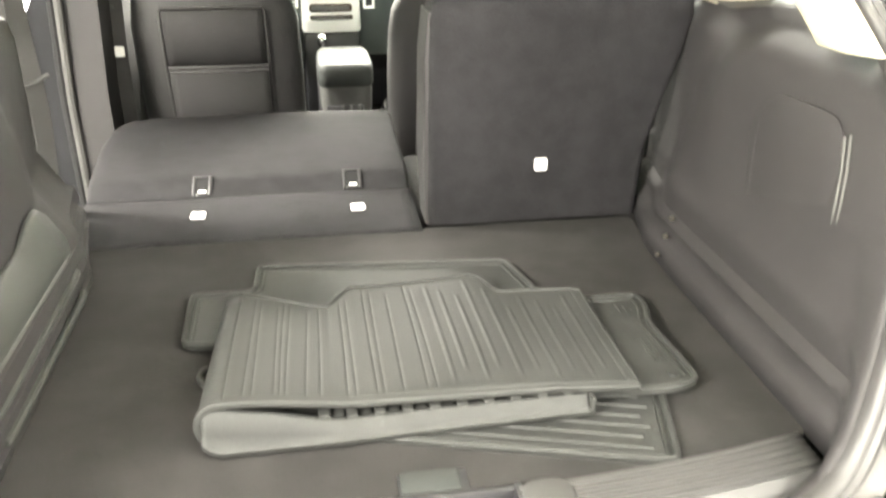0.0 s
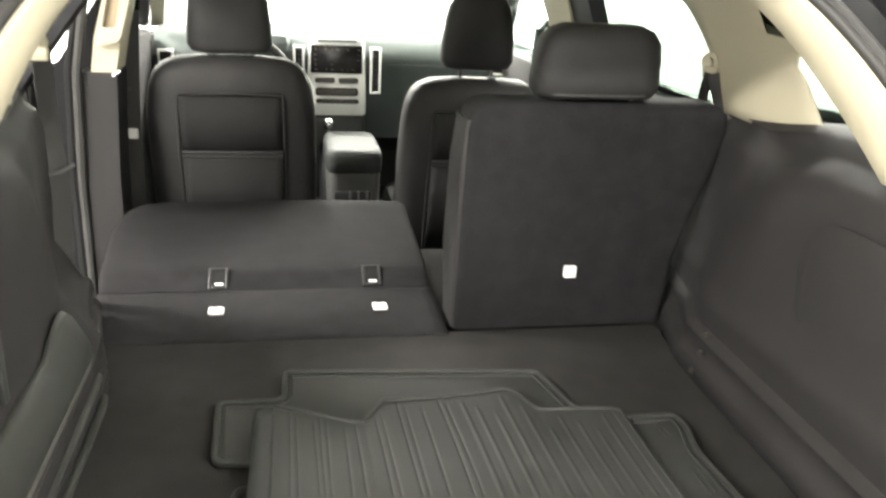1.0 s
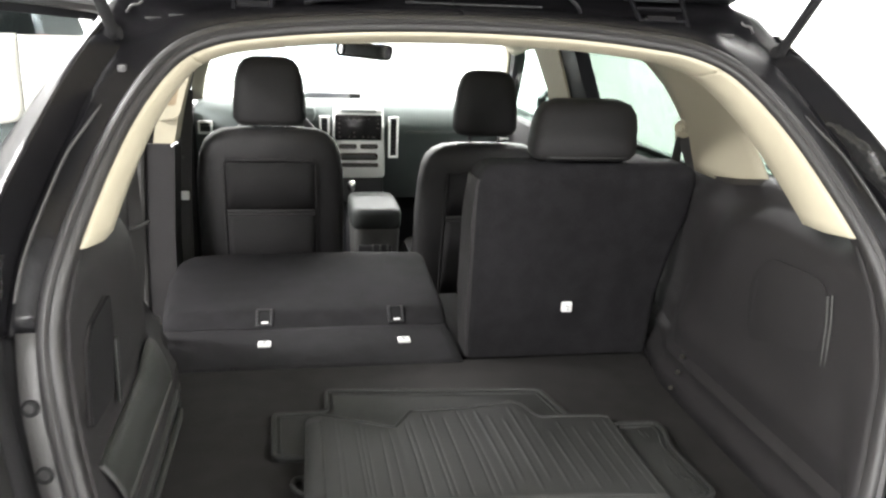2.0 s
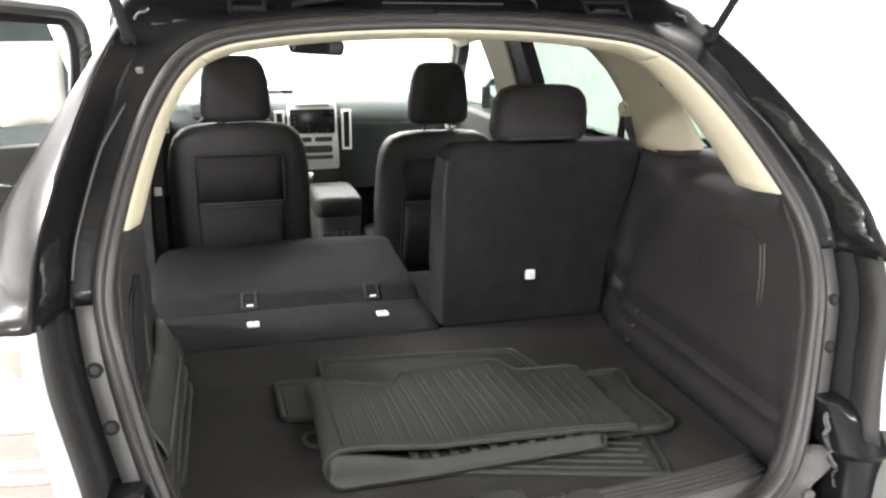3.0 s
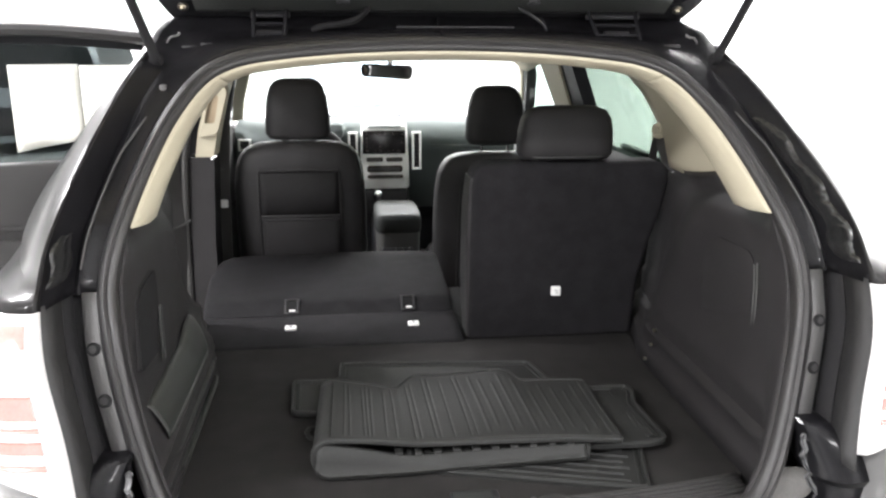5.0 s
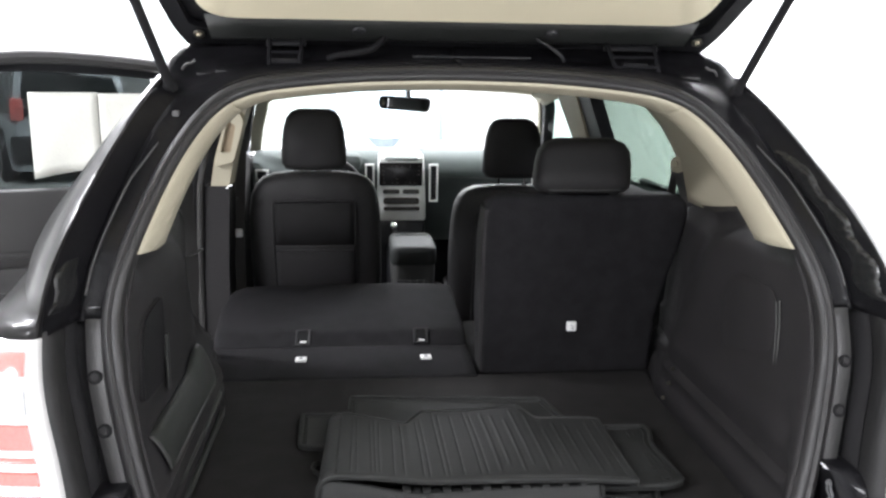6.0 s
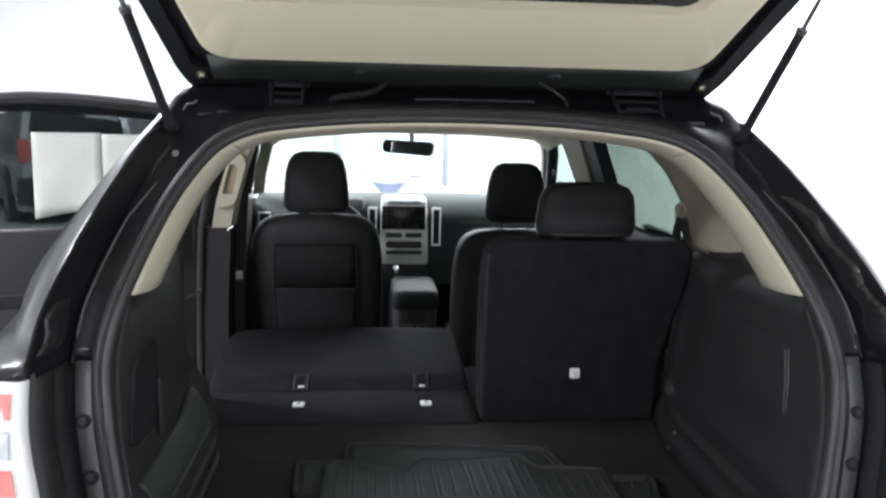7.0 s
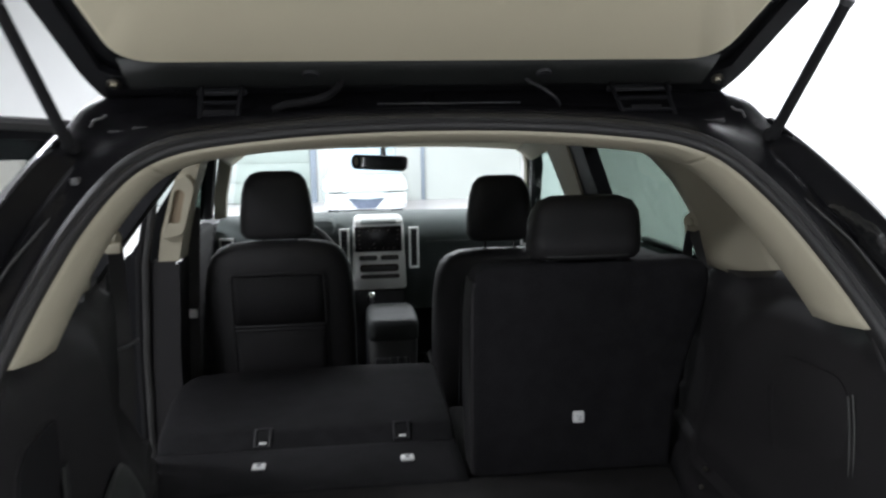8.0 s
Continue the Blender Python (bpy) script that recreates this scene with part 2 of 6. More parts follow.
def superring(cx, cy, z, hx, hy, e=4.0, n=28):
    """A rounded rectangle in a level plane."""
    out = []
    for i in range(n):
        a = 2 * math.pi * i / n
        c, s = math.cos(a), math.sin(a)
        out.append(Vector((cx + hx * math.copysign(abs(c) ** (2 / e), c), cy + hy * math.copysign(abs(s) ** (2 / e), s), z)))
    return out


def flat_outline(pts, z0, z1):
    """A slab from a plan outline."""
    return loft([[Vector((x, y, z0)) for x, y in pts], [Vector((x, y, z1)) for x, y in pts]])


def rounded(pts, r=0.03, n=4):
    """A plan outline with its corners rounded."""
    out, k = [], len(pts)
    for i in range(k):
        p, a, b = Vector(pts[i]), Vector(pts[i - 1]), Vector(pts[(i + 1) % k])
        d = min(r, (a - p).length * 0.45, (b - p).length * 0.45)
        s, e = p + (a - p).normalized() * d, p + (b - p).normalized() * d
        for j in range(n + 1):
            t = j / n
            out.append(((1 - t) ** 2 * s + 2 * t * (1 - t) * p + t * t * e))
    return [tuple(v) for v in out]


# ---------------------------------------------------------------- the showroom
def room():
    walls = {
        "wall_east": (4.3, 4.5, -8.0, 20.0, 0, 5.0), "wall_west": (-12.2, -12.0, -8.0, 20.0, 0, 5.0),
        "wall_north": (-12.2, 4.5, 20.0, 20.2, 0, 5.0), "wall_south": (-12.2, 4.5, -8.2, -8.0, 0, 5.0),
    }
    # wall_south is never in view; its grey darkens what the black paint mirrors
    for name, b in walls.items():
        tagged(finish(name, box(*b), WALLGREY if name == "wall_south" else WALLWHITE), "unseen grey wall that keeps the paint's reflections dark" if name == "wall_south" else "plain bright white painted showroom wall", "wall", kind="structure")
    tagged(finish("floor", box(-12.2, 4.5, -8.2, 20.2, -0.2, 0), FLOORGREY), "pale grey sealed concrete showroom floor", "floor", kind="structure")
    tagged(finish("ceiling", box(-12.2, 4.5, -8.2, 20.2, 5.0, 5.2), CEILWHITE), "plain white showroom ceiling", "ceiling", kind="structure")


room()


def garage_door():
    root = empty("garage_door", -3.0, 19.9, 0)
    for i in range(6):
        shift(part("panel", box(-5.2, -1.14, 19.93, 19.99, 0.02 + i * 0.5, 0.513 + i * 0.5, 0.005), PANELGREY, root), root)
    shift(part("frame", box(-1.12, -0.97, 19.9, 19.99, 0, 3.1, 0.01), COLUMN, root, "blue-grey steel frame post"), root)
    tagged(root, "pale grey-green sectional garage door in the far white wall", "garage door")


def steel_door():
    root = empty("steel_door", 0.3, 19.9, 0)
    shift(part("leaf", box(-0.32, 0.90, 19.94, 19.99, 0.01, 2.7, 0.01), DOORBLUE, root), root)
    for x in (-0.36, 0.90):
        shift(part("frame", box(x, x + 0.04, 19.93, 19.995, 0, 2.74, 0.005), WALLWHITE, root, "white door frame"), root)
    tagged(root, "blue-grey steel door in the far white wall", "door")
    tagged(finish("wall_post", box(1.70, 1.79, 19.9, 19.998, 0, 4.9, 0.01), COLUMN), "slim blue-grey steel post on the far wall", "post", kind="structure")


garage_door()
steel_door()


# ---------------------------------------------------------------- parked cars far off
def far_car(x, y, turn, paint, suv, label):
    root = empty("parked_car", 0, 0, 0)
    L, W, Hh = (4.5, 1.85, 1.72) if suv else (4.6, 1.82, 1.46)
    belt = Hh * 0.57
    low = []
    for s, zt, hw in ((-0.5, belt - 0.02, 0.84), (-0.47, belt, 0.93), (-0.2, belt, 1.0), (0.15, belt, 1.0), (0.2, belt - 0.03, 1.0), (0.42, belt - 0.16, 0.95), (0.5, belt - 0.35, 0.8)):
        hw *= W / 2
        low.append([Vector((u * hw, s * L, z)) for u, z in ((-0.95, 0.2), (-1, 0.55), (-0.98, zt - 0.08), (-0.86, zt), (0.86, zt), (0.98, zt - 0.08), (1, 0.55), (0.95, 0.2))])
    part("body", loft(low), paint, root)
    cab, glassrings = [], []
    for s, k in ((-0.49 if suv else -0.34, 0.0), (-0.44 if suv else -0.22, 1.0), (0.02, 1.0), (0.17, 0.0)):
        hw = W / 2 * (0.86 - 0.14 * k)
        zt = belt + (Hh - belt) * k + (0.02 if k == 0 else 0)
        cab.append([Vector((-hw, s * L, zt)), Vector((hw, s * L, zt)), Vector((0.85 * W / 2, s * L, belt - 0.02)), Vector((-0.85 * W / 2, s * L, belt - 0.02))])
    part("cabin_glass", loft(cab), DARKGLASS if suv else PALEGLASS, root, "dark cabin glass")
    part("roof", box(-W * 0.36, W * 0.36, (-0.45 if suv else -0.22) * L, 0.03 * L, Hh - 0.03, Hh + 0.02, 0.02), paint, root)
    for sx in (-1, 1):
        part("tail_lamp", box(sx * W * 0.40 - 0.09, sx * W * 0.40 + 0.09, -0.505 * L, -0.44 * L, belt - (0.06 if suv else 0.3), belt + (0.27 if suv else 0.12), 0.03), LAMPRED, root, "red tail lamp")
        if suv:
            part("rear_pillar", loft([[Vector((sx * x, y * L + d, z)) for x, d in ((hw - 0.10, -0.02), (hw, -0.02), (hw, 0.34), (hw - 0.06, 0.34))] for y, z, hw in ((-0.495, belt - 0.02, W * 0.445), (-0.448, Hh - 0.02, W * 0.375))]), paint, root)
            for sy in (-0.31, 0.31):
                part("wheel_arch", disc((sx * (W / 2 - 0.1), sy * L, 0.36), (sx, 0, 0), 0.43, 0.105, 28), BLACKPL, root, "dark plastic wheel arch")
        part("headlamp", box(sx * W * 0.34 - 0.16, sx * W * 0.34 + 0.16, 0.455 * L, 0.50 * L, belt - 0.36, belt - 0.2, 0.03), LAMPWHITE, root, "clear headlamp")
        for sy in (-0.31, 0.31):
            w = part("wheel", disc((sx * (W / 2 - (0.2 if suv else 0.36)), sy * L, 0.34), (sx, 0, 0), 0.34, 0.21, 28), TYRE, root, "black tyre")
            part("rim", disc((sx * (W / 2 + (0.005 if suv else -0.155)), sy * L, 0.34), (sx, 0, 0), 0.23, 0.012, 20, r2=0.2), ALLOY, w, "alloy rim")
        for s0, s1 in ((-0.34, -0.2), (-0.18, 0.0)):
            part("pillar", box(sx * W * 0.40 - 0.012, sx * W * 0.40 + 0.012, s1 * L, s1 * L + 0.06, belt, Hh - 0.06), paint, root)
    if suv:
        part("rear_bumper", box(-W * 0.46, W * 0.46, -0.52 * L, -0.46 * L, 0.3, belt - 0.28, 0.05), BLACKPL, root, "dark plastic rear bumper")
        part("high_brake_lamp", box(-0.16, 0.16, -0.475 * L, -0.44 * L, Hh - 0.05, Hh - 0.005, 0.01), LAMPRED, root, "red high brake lamp")
    part("bumper", box(-W * 0.44, W * 0.44, 0.47 * L, 0.515 * L, 0.3, 0.52, 0.04), paint, root)
    part("grille", box(-0.35, 0.35, 0.49 * L, 0.51 * L, belt - 0.4, belt - 0.25, 0.02), SUVPAINT, root)
    if not suv:
        part("lower_intake", loft([[Vector((x * k, y * L, 0.36 + (z - 0.36) * k)) for x, z in rounded([(-0.18, 0.22), (0.18, 0.22), (0.37, 0.43), (0.0, 0.40), (-0.37, 0.43)], 0.03, 4)] for y, k in ((0.50, 1.0), (0.522, 0.97))]), INTAKE, root, "dark blue-grey lower air intake")
    root.matrix_basis = pose(x, y, 0, 0, 0, turn)
    tagged(root, label, "car")


far_car(-5.55, 13.25, 28, SUVPAINT, True, "silver-white sport utility car parked with its rear showing")
far_car(0.17, 17.4, 180, SILVERPAINT, False, "silver-blue saloon car parked facing the open car")
# ---------------------------------------------------------------- the open car: shell
OPEN_Z, OPEN_Y = (0.60, 0.72, 0.85, 1.02, 1.104, 1.289, 1.565, 1.67, 1.8), (-0.12, -0.085, -0.03, 0.027, 0.05, 0.172, 0.47, 0.60, 0.75)


def open_y(z):
    return sum(lin(z + d, OPEN_Z, OPEN_Y) for d in (-0.03, -0.015, 0, 0.015, 0.03)) / 5


# half outline of the tailgate opening from the top middle to the sill middle
SEAL = [(0.0, 1.612), (0.20, 1.607), (0.36, 1.593), (0.45, 1.576), (0.515, 1.54), (0.567, 1.47), (0.605, 1.38), (0.636, 1.27), (0.646, 1.19),
        (0.632, 1.11), (0.613, 1.02), (0.588, 0.93), (0.556, 0.845), (0.51, 0.785), (0.43, 0.748), (0.25, 0.735), (0.0, 0.733)]
EDGE_Z, EDGE_X = (0.60, 0.80, 0.925, 1.05, 1.10, 1.19, 1.275, 1.36, 1.42, 1.47, 1.56, 1.62, 1.66), (0.62, 0.63, 0.645, 0.675, 0.69, 0.713, 0.712, 0.686, 0.672, 0.657, 0.628, 0.592, 0.56)
SIDE_Z, SIDE_X = (0.3, 0.7, 1.08, 1.14, 1.2, 1.3, 1.4, 1.5, 1.6, 1.66), (0.90, 0.945, 0.94, 0.915, 0.875, 0.805, 0.738, 0.675, 0.622, 0.58)


def edge_x(z):
    return sum(lin(z + d, EDGE_Z, EDGE_X) for d in (-0.08, -0.06, -0.04, -0.02, 0, 0.02, 0.04, 0.06, 0.08)) / 9


def edge_off(z):
    return lin(z, (1.2, 1.36, 1.47, 1.56, 1.62), (0.10, 0.092, 0.065, 0.032, 0.012))


def side_x(z):
    return sum(lin(z + d, SIDE_Z, SIDE_X) for d in (-0.045, -0.03, -0.015, 0, 0.015, 0.03, 0.045)) / 7


# how the tail corner turns from the opening's edge into the car's side: share of the way out, and setback
# at lamp height (flat towards the tail) and higher up (turning at once)
CORNER_U = (0.0, 0.05, 0.13, 0.28, 0.44, 0.60, 0.78, 0.92, 0.985, 0.99)
CORNER_LOW = (-0.1, -0.112, -0.113, -0.108, -0.093, -0.058, 0.03, 0.18, 0.38, 0.60)
CORNER_HIGH = ((0.0, -0.1), (0.006, -0.104), (0.035, -0.066), (0.08, 0.03), (0.13, 0.17), (0.18, 0.34))


def corner_setback(u, z=1.0):
    k = min(1.0, max(0.0, (z - 1.186) / 0.04))
    k = k * k * (3 - 2 * k)
    if k == 0:
        return lin(u, CORNER_U, CORNER_LOW)
    high = lin(u * (side_x(z) - edge_x(z)), [p[0] for p in CORNER_HIGH], [p[1] for p in CORNER_HIGH])
    if u > 0.95:
        high = max(high, lin(u, CORNER_U, CORNER_LOW))
    return lin(u, CORNER_U, CORNER_LOW) * (1 - k) + high * k


def seal_x(z):
    zs = [p[1] for p in SEAL[::-1]]
    xs = [p[0] for p in SEAL[::-1]]
    return lin(z, zs, xs)


car = empty("sport_utility_car", 0, 1.5, 0)


def cp(name, bm, mat, label="", angle=38):
    return shift(part(name, bm, mat, car, label, angle), car)


def outline(inset=0.0, back=0.0, n=6):
    half = [Vector((x, open_y(z) + back, z)) for x, z in SEAL]
    full = half + [Vector((-p.x, p.y, p.z)) for p in half[-2:0:-1]]
    path = smooth_path(full, n, True)
    if inset:
        k = len(path)
        moved = []
        for i in range(k):
            t = (path[(i + 1) % k] - path[i - 1]).normalized()
            side = t.cross(Vector((0, -1, 0.35))).normalized()
            moved.append(path[i] + side * inset)
        path = moved
    return path


# rubber weatherstrip all round the opening: two bulbs
loop = outline()
c = sum(loop, Vector()) / len(loop)
t0 = (loop[1] - loop[-1]).normalized()
inward = t0.cross(Vector((0, -1, 0.35)))
SGN = 1 if inward.dot(c - loop[0]) > 0 else -1
prof = [(SGN * u, v) for u, v in ((-0.002, -0.012), (0.0, 0.008), (0.006, 0.017), (0.013, 0.019), (0.018, 0.013), (0.022, 0.016), (0.028, 0.014), (0.032, 0.006), (0.032, -0.012))]
cp("weatherstrip", sweep(loop, prof, (0, -1, 0.35), True), RUBBER_SEAL, "black rubber weatherstrip round the tailgate opening", 60)

ZU = [1.185 + i * (1.598 - 1.185) / 22 for i in range(23)]
for s in (1, -1):
    # quarter panel skin above the lamp
    cs = []
    for du in CORNER_U:
        row = []
        for z in ZU:
            xe, xs, y = edge_x(z), side_x(z), open_y(z)
            dy = corner_setback(du, z)
            if du > 0.8 and z > 1.30:
                dy = min(dy, 0.24)
            row.append(Vector((s * (xe + (xs - xe) * du), y + dy + (0.1 - edge_off(z)), z)))
        cs.append(row)
    thick(cp("quarter_panel", grid(cs), PAINT, "glossy black rear quarter panel"), 0.003)
    # strip with two plugged holes beside the weatherstrip
    cs = [[], [], []]
    for i in range(13):
        z = 0.925 + i * (1.186 - 0.925) / 12
        x0, y = seal_x(z), open_y(z)
        for k, (u, dy) in enumerate(((0.0, -0.002), (0.003, -0.006), (0.026, -0.006))):
            cs[k].append(Vector((s * (x0 + u), y + dy, z)))
    strip = thick(cp("jamb_strip", grid(cs), BODY_GREY, "grey plastic jamb strip with two round plugs"), 0.008, 0)
    for z in (1.103, 1.021):
        pl = disc((s * (seal_x(z) + 0.0145), open_y(z) - 0.009, z), (0, -1, 0.25), 0.0125, 0.004, 20, r2=0.010)
        shift(part("plug_ring", pl, MATTEBLACK, strip, "black rubber plug"), car)
        pl = disc((s * (seal_x(z) + 0.0145), open_y(z) - 0.011, z + 0.0018), (0, -1, 0.25), 0.0072, 0.0032, 16, r2=0.006)
        shift(part("plug_face", pl, DARKPANEL, strip), car)
    # groove whose inward face is matte black for its shade, and grey lamp side panel
    groove, side = [[], [], []], [[], []]
    for i in range(15):
        z = 0.885 + i * (1.192 - 0.885) / 14
        x0, y, xe = seal_x(z) + 0.025, open_y(z), edge_x(z)
        groove[0].append(Vector((s * x0, y + 0.012, z)))
        groove[1].append(Vector((s * (x0 + (xe - x0) * 0.58), y + 0.010, z)))
        groove[2].append(Vector((s * (x0 + (xe - x0) * 0.66), y - 0.040, z)))
        side[0].append(Vector((s * (x0 + (xe - x0) * 0.662), y - 0.042, z)))
        side[1].append(Vector((s * xe, y - 0.1, z)))
    thick(cp("shaded_jamb_groove", grid(groove), MATTEBLACK), 0.003)
    thick(cp("lamp_side_panel", grid(side), DARKPANEL, "dark grey panel beside the tail lamp"), 0.004, 0)
    # tail lamp: lens blocks in a clear surround, wrapping round the corner
    lamp = cp("tail_lamp", bmesh.new(), LAMPWHITE, "large clear and red tail lamp")
    bm = bmesh.new()
    sects = []
    for i in range(15):
        z = 0.887 + i * (1.186 - 0.887) / 14
        xe, xs, y = edge_x(z), side_x(z), open_y(z)
        # the lower edge rises outwards
        ring = []
        for u, setback in [(u, corner_setback(u) - 0.003 * (u > 0)) for u in (0.0, 0.04, 0.09, 0.16, 0.28, 0.44, 0.60, 0.72, 0.80)] + [(0.7, 0.08), (0.25, 0.0)]:
            zz = 1.186 - (1.186 - z) / 0.299 * (1.186 - min(0.955, 0.915 + 0.35 * (xe + (xs - xe) * u - 0.65)))
            ring.append(Vector((s * (edge_x(zz) + (side_x(zz) - edge_x(zz)) * u), open_y(zz) + setback, zz)))
        sects.append(ring)
    loft(sects, bm)
    bmesh.ops.recalc_face_normals(bm, faces=bm.faces)
    for fc in bm.faces:
        fc.smooth = True
    bm.to_mesh(lamp.data)
    bm.free()
    for z0, z1, mt, nm in ((0.962, 0.976, LAMPRED, "fog_lens"), (0.986, 1.010, LAMPRED, "side_lens"), (1.017, 1.030, LAMPRED, "side_lens"), (1.036, 1.077, LAMPRED, "turn_lens"), (1.087, 1.127, LAMPBAR, "reversing_lens"), (1.137, 1.174, LAMPRED, "brake_lens")):
        rr = []
        for z, out in ((z0, 0.002), (z0 + 0.004, -0.007), ((z0 + z1) / 2, -0.008), (z1 - 0.004, -0.007), (z1, 0.002)):
            xe, xs, y = edge_x(z), side_x(z), open_y(z)
            row = [Vector((s * (xe + (xs - xe) * u), y + corner_setback(u) + out, z)) for u in (0.095, 0.11, 0.20, 0.28, 0.44, 0.60, 0.70)]
            rr.append(row + [Vector((s * (xe + (xs - xe) * u), y + corner_setback(u) + 0.012, z)) for u in (0.69, 0.60, 0.44, 0.28, 0.20, 0.11)])
        shift(part(nm, loft(rr), mt, lamp), car)
    # painted side ahead of the lamp
    rows = []
    for z in np.linspace(0.885, 1.187, 9):
        xe, xs, y = edge_x(z), side_x(z), open_y(z)
        rows.append([Vector((s * (xe + (xs - xe) * u), y + corner_setback(u), z)) for u in (0.802, 0.84, 0.88, 0.92, 0.95, 0.985)])
    thick(cp("lamp_corner_panel", grid(rows), PAINT, "glossy black panel ahead of the lamp"), 0.003)
    # corner under the lamp: pale panel, crimped flange, glossy black block
    rows = []
    for z in np.linspace(0.66, 0.845, 9):
        x0 = seal_x(max(z, 0.78)) + 0.012 - 0.3 * max(0.0, 0.80 - z)
        rows.append([Vector((s * (x0 + 0.075 * u), -0.045 + 0.06 * (z - 0.66) + 0.012 * math.sin(9 * z + 3 * u), z)) for u in np.linspace(0, 1, 7)])
    pale = thick(cp("corner_panel", grid(rows), PRIMER, "pale unpainted metal corner under the lamp"), 0.004, 0)
    flange = []
    for i in range(40):
        u = i / 39
        z = 0.925 - 0.215 * u
        x = lin(u, (0, 0.3, 0.62, 0.85, 1.0), (0.577, 0.592, 0.622, 0.628, 0.612))
        flange.append(Vector((s * (x + 0.0035 * math.sin(26 * u) + 0.002 * math.sin(61 * u)), -0.052 + 0.004 * math.sin(33 * u), z)))
    shift(part("crimped_flange", sweep(flange, [(-0.005, 0.0), (-0.004, 0.003), (0.0, 0.002), (0.004, 0.004), (0.0055, 0.0), (0.0, -0.002)], (0, -1, 0)), FLANGE, pale, "crinkled grey sealant flange", 30), car)
    shift(part("bolt", disc((s * 0.592, -0.058, 0.716), (0, -1, 0), 0.011, 0.008, 6), BRASS, pale, "brass-coloured bolt"), car)
    shift(part("bolt", disc((s * 0.565, -0.050, 0.760), (0, -1, 0), 0.012, 0.007, 14), BODY_GREY, pale), car)
    rings = []
    for z, hx, hy, cx, cy in ((0.943, 0.020, 0.030, 0.600, -0.005), (0.938, 0.032, 0.040, 0.612, -0.012), (0.915, 0.048, 0.056, 0.633, -0.020), (0.880, 0.058, 0.068, 0.648, -0.028), (0.855, 0.060, 0.074, 0.654, -0.034), (0.838, 0.056, 0.068, 0.664, -0.028), (0.80, 0.066, 0.066, 0.680, -0.026), (0.70, 0.076, 0.066, 0.688, -0.026), (0.62, 0.074, 0.064, 0.686, -0.024)):
        rings.append(superring(s * cx, cy, z, hx, hy, 2.6, 18))
    cp("corner_block", loft(rings), GUTTER, "glossy black corner block under the lamp", 28)

# bumper across the tail
rings = []
for u in sorted([-1 + i / 16 for i in range(33)] + [0.709, 0.712, 0.727, 0.73, -0.709, -0.712, -0.727, -0.73]):
    a = abs(u)
    x = u * 0.955
    y = -0.155 + 0.03 * a + (0 if a < 0.72 else 0.55 * ((a - 0.72) / 0.28) ** 2)
    zt = lin(a, (0.0, 0.71, 0.728, 0.80, 1.0), (0.66, 0.66, 0.922, 0.948, 0.955))
    back = y + (0.06 if a < 0.7 else 0.05)
    rings.append([Vector((x, y + 0.10, 0.30)), Vector((x, y, 0.36)), Vector((x, y - 0.015, 0.5)), Vector((x, y, zt - 0.02)), Vector((x * 0.995, y + 0.018, zt)), Vector((x * 0.96, back + 0.03, zt)), Vector((x * 0.96, back + 0.05, 0.30))])
cp("rear_bumper", loft(rings), BUMPERGREY, "grey plastic rear bumper with a smooth sheen", 50)

# sill: grooved scuff plate in two halves with the latch well between
for x0, x1 in ((-0.53, -0.09), (0.115, 0.53)):
    cs = []
    ridge = [(0.040, 0.760), (0.036, 0.770)]
    for k in range(5 if x0 > 0 else 0):
        y = 0.032 - k * 0.0125
        ridge += [(y, 0.7745 - k * 0.0008), (y - 0.006, 0.7745 - k * 0.0008), (y - 0.0075, 0.769 - k * 0.0008), (y - 0.011, 0.769 - k * 0.0008)]
    ridge += [(-0.034, 0.769), (-0.046, 0.760), (-0.058, 0.738)]
    for y, z in ridge:
        row = []
        for i in range(17):
            x = x0 + (x1 - x0) * i / 16
            row.append(Vector((x, y + 0.17 * x * x, z + 0.02 * max(0, abs(x) - 0.4))))
        cs.append(row)
    thick(cp("scuff_plate", grid(cs), SCUFF, "grey grooved plastic scuff plate", 25), 0.004, 0)
well = box(-0.088, 0.113, 0.035, 0.045, 0.70, 0.772, 0.003)
box(-0.088, 0.113, -0.06, 0.045, 0.69, 0.705, 0.002, bm=well)
box(-0.095, -0.085, -0.06, 0.046, 0.69, 0.775, 0.003, bm=well)
box(0.11, 0.12, -0.06, 0.046, 0.69, 0.775, 0.003, bm=well)
cap = loft([superring(0.150, 0.004, z, hx, hy, 3, 20) for z, hx, hy in ((0.764, 0.034, 0.040), (0.777, 0.034, 0.040), (0.780, 0.030, 0.036))])
cp("sill_end_cap", cap, SCUFF, "smooth grey cap beside the latch well")
latch = cp("latch_well", well, BLACKPL, "black tailgate latch well in the sill")
st = box(-0.012, 0.048, -0.02, 0.03, 0.705, 0.726, 0.004)
shift(part("striker_plate", st, STEEL, latch, "steel striker plate"), car)
shift(part("striker", tube(smooth_path([(0.018, 0.022, 0.72), (0.018, 0.022, 0.755), (0.018, 0.004, 0.768), (0.018, -0.014, 0.755), (0.018, -0.014, 0.72)], 5), 0.0055, 8), CHROME, latch, "chrome striker loop"), car)
cp("sill_panel", box(-0.60, 0.60, -0.10, 0.0, 0.45, 0.735, 0.02), PAINT)

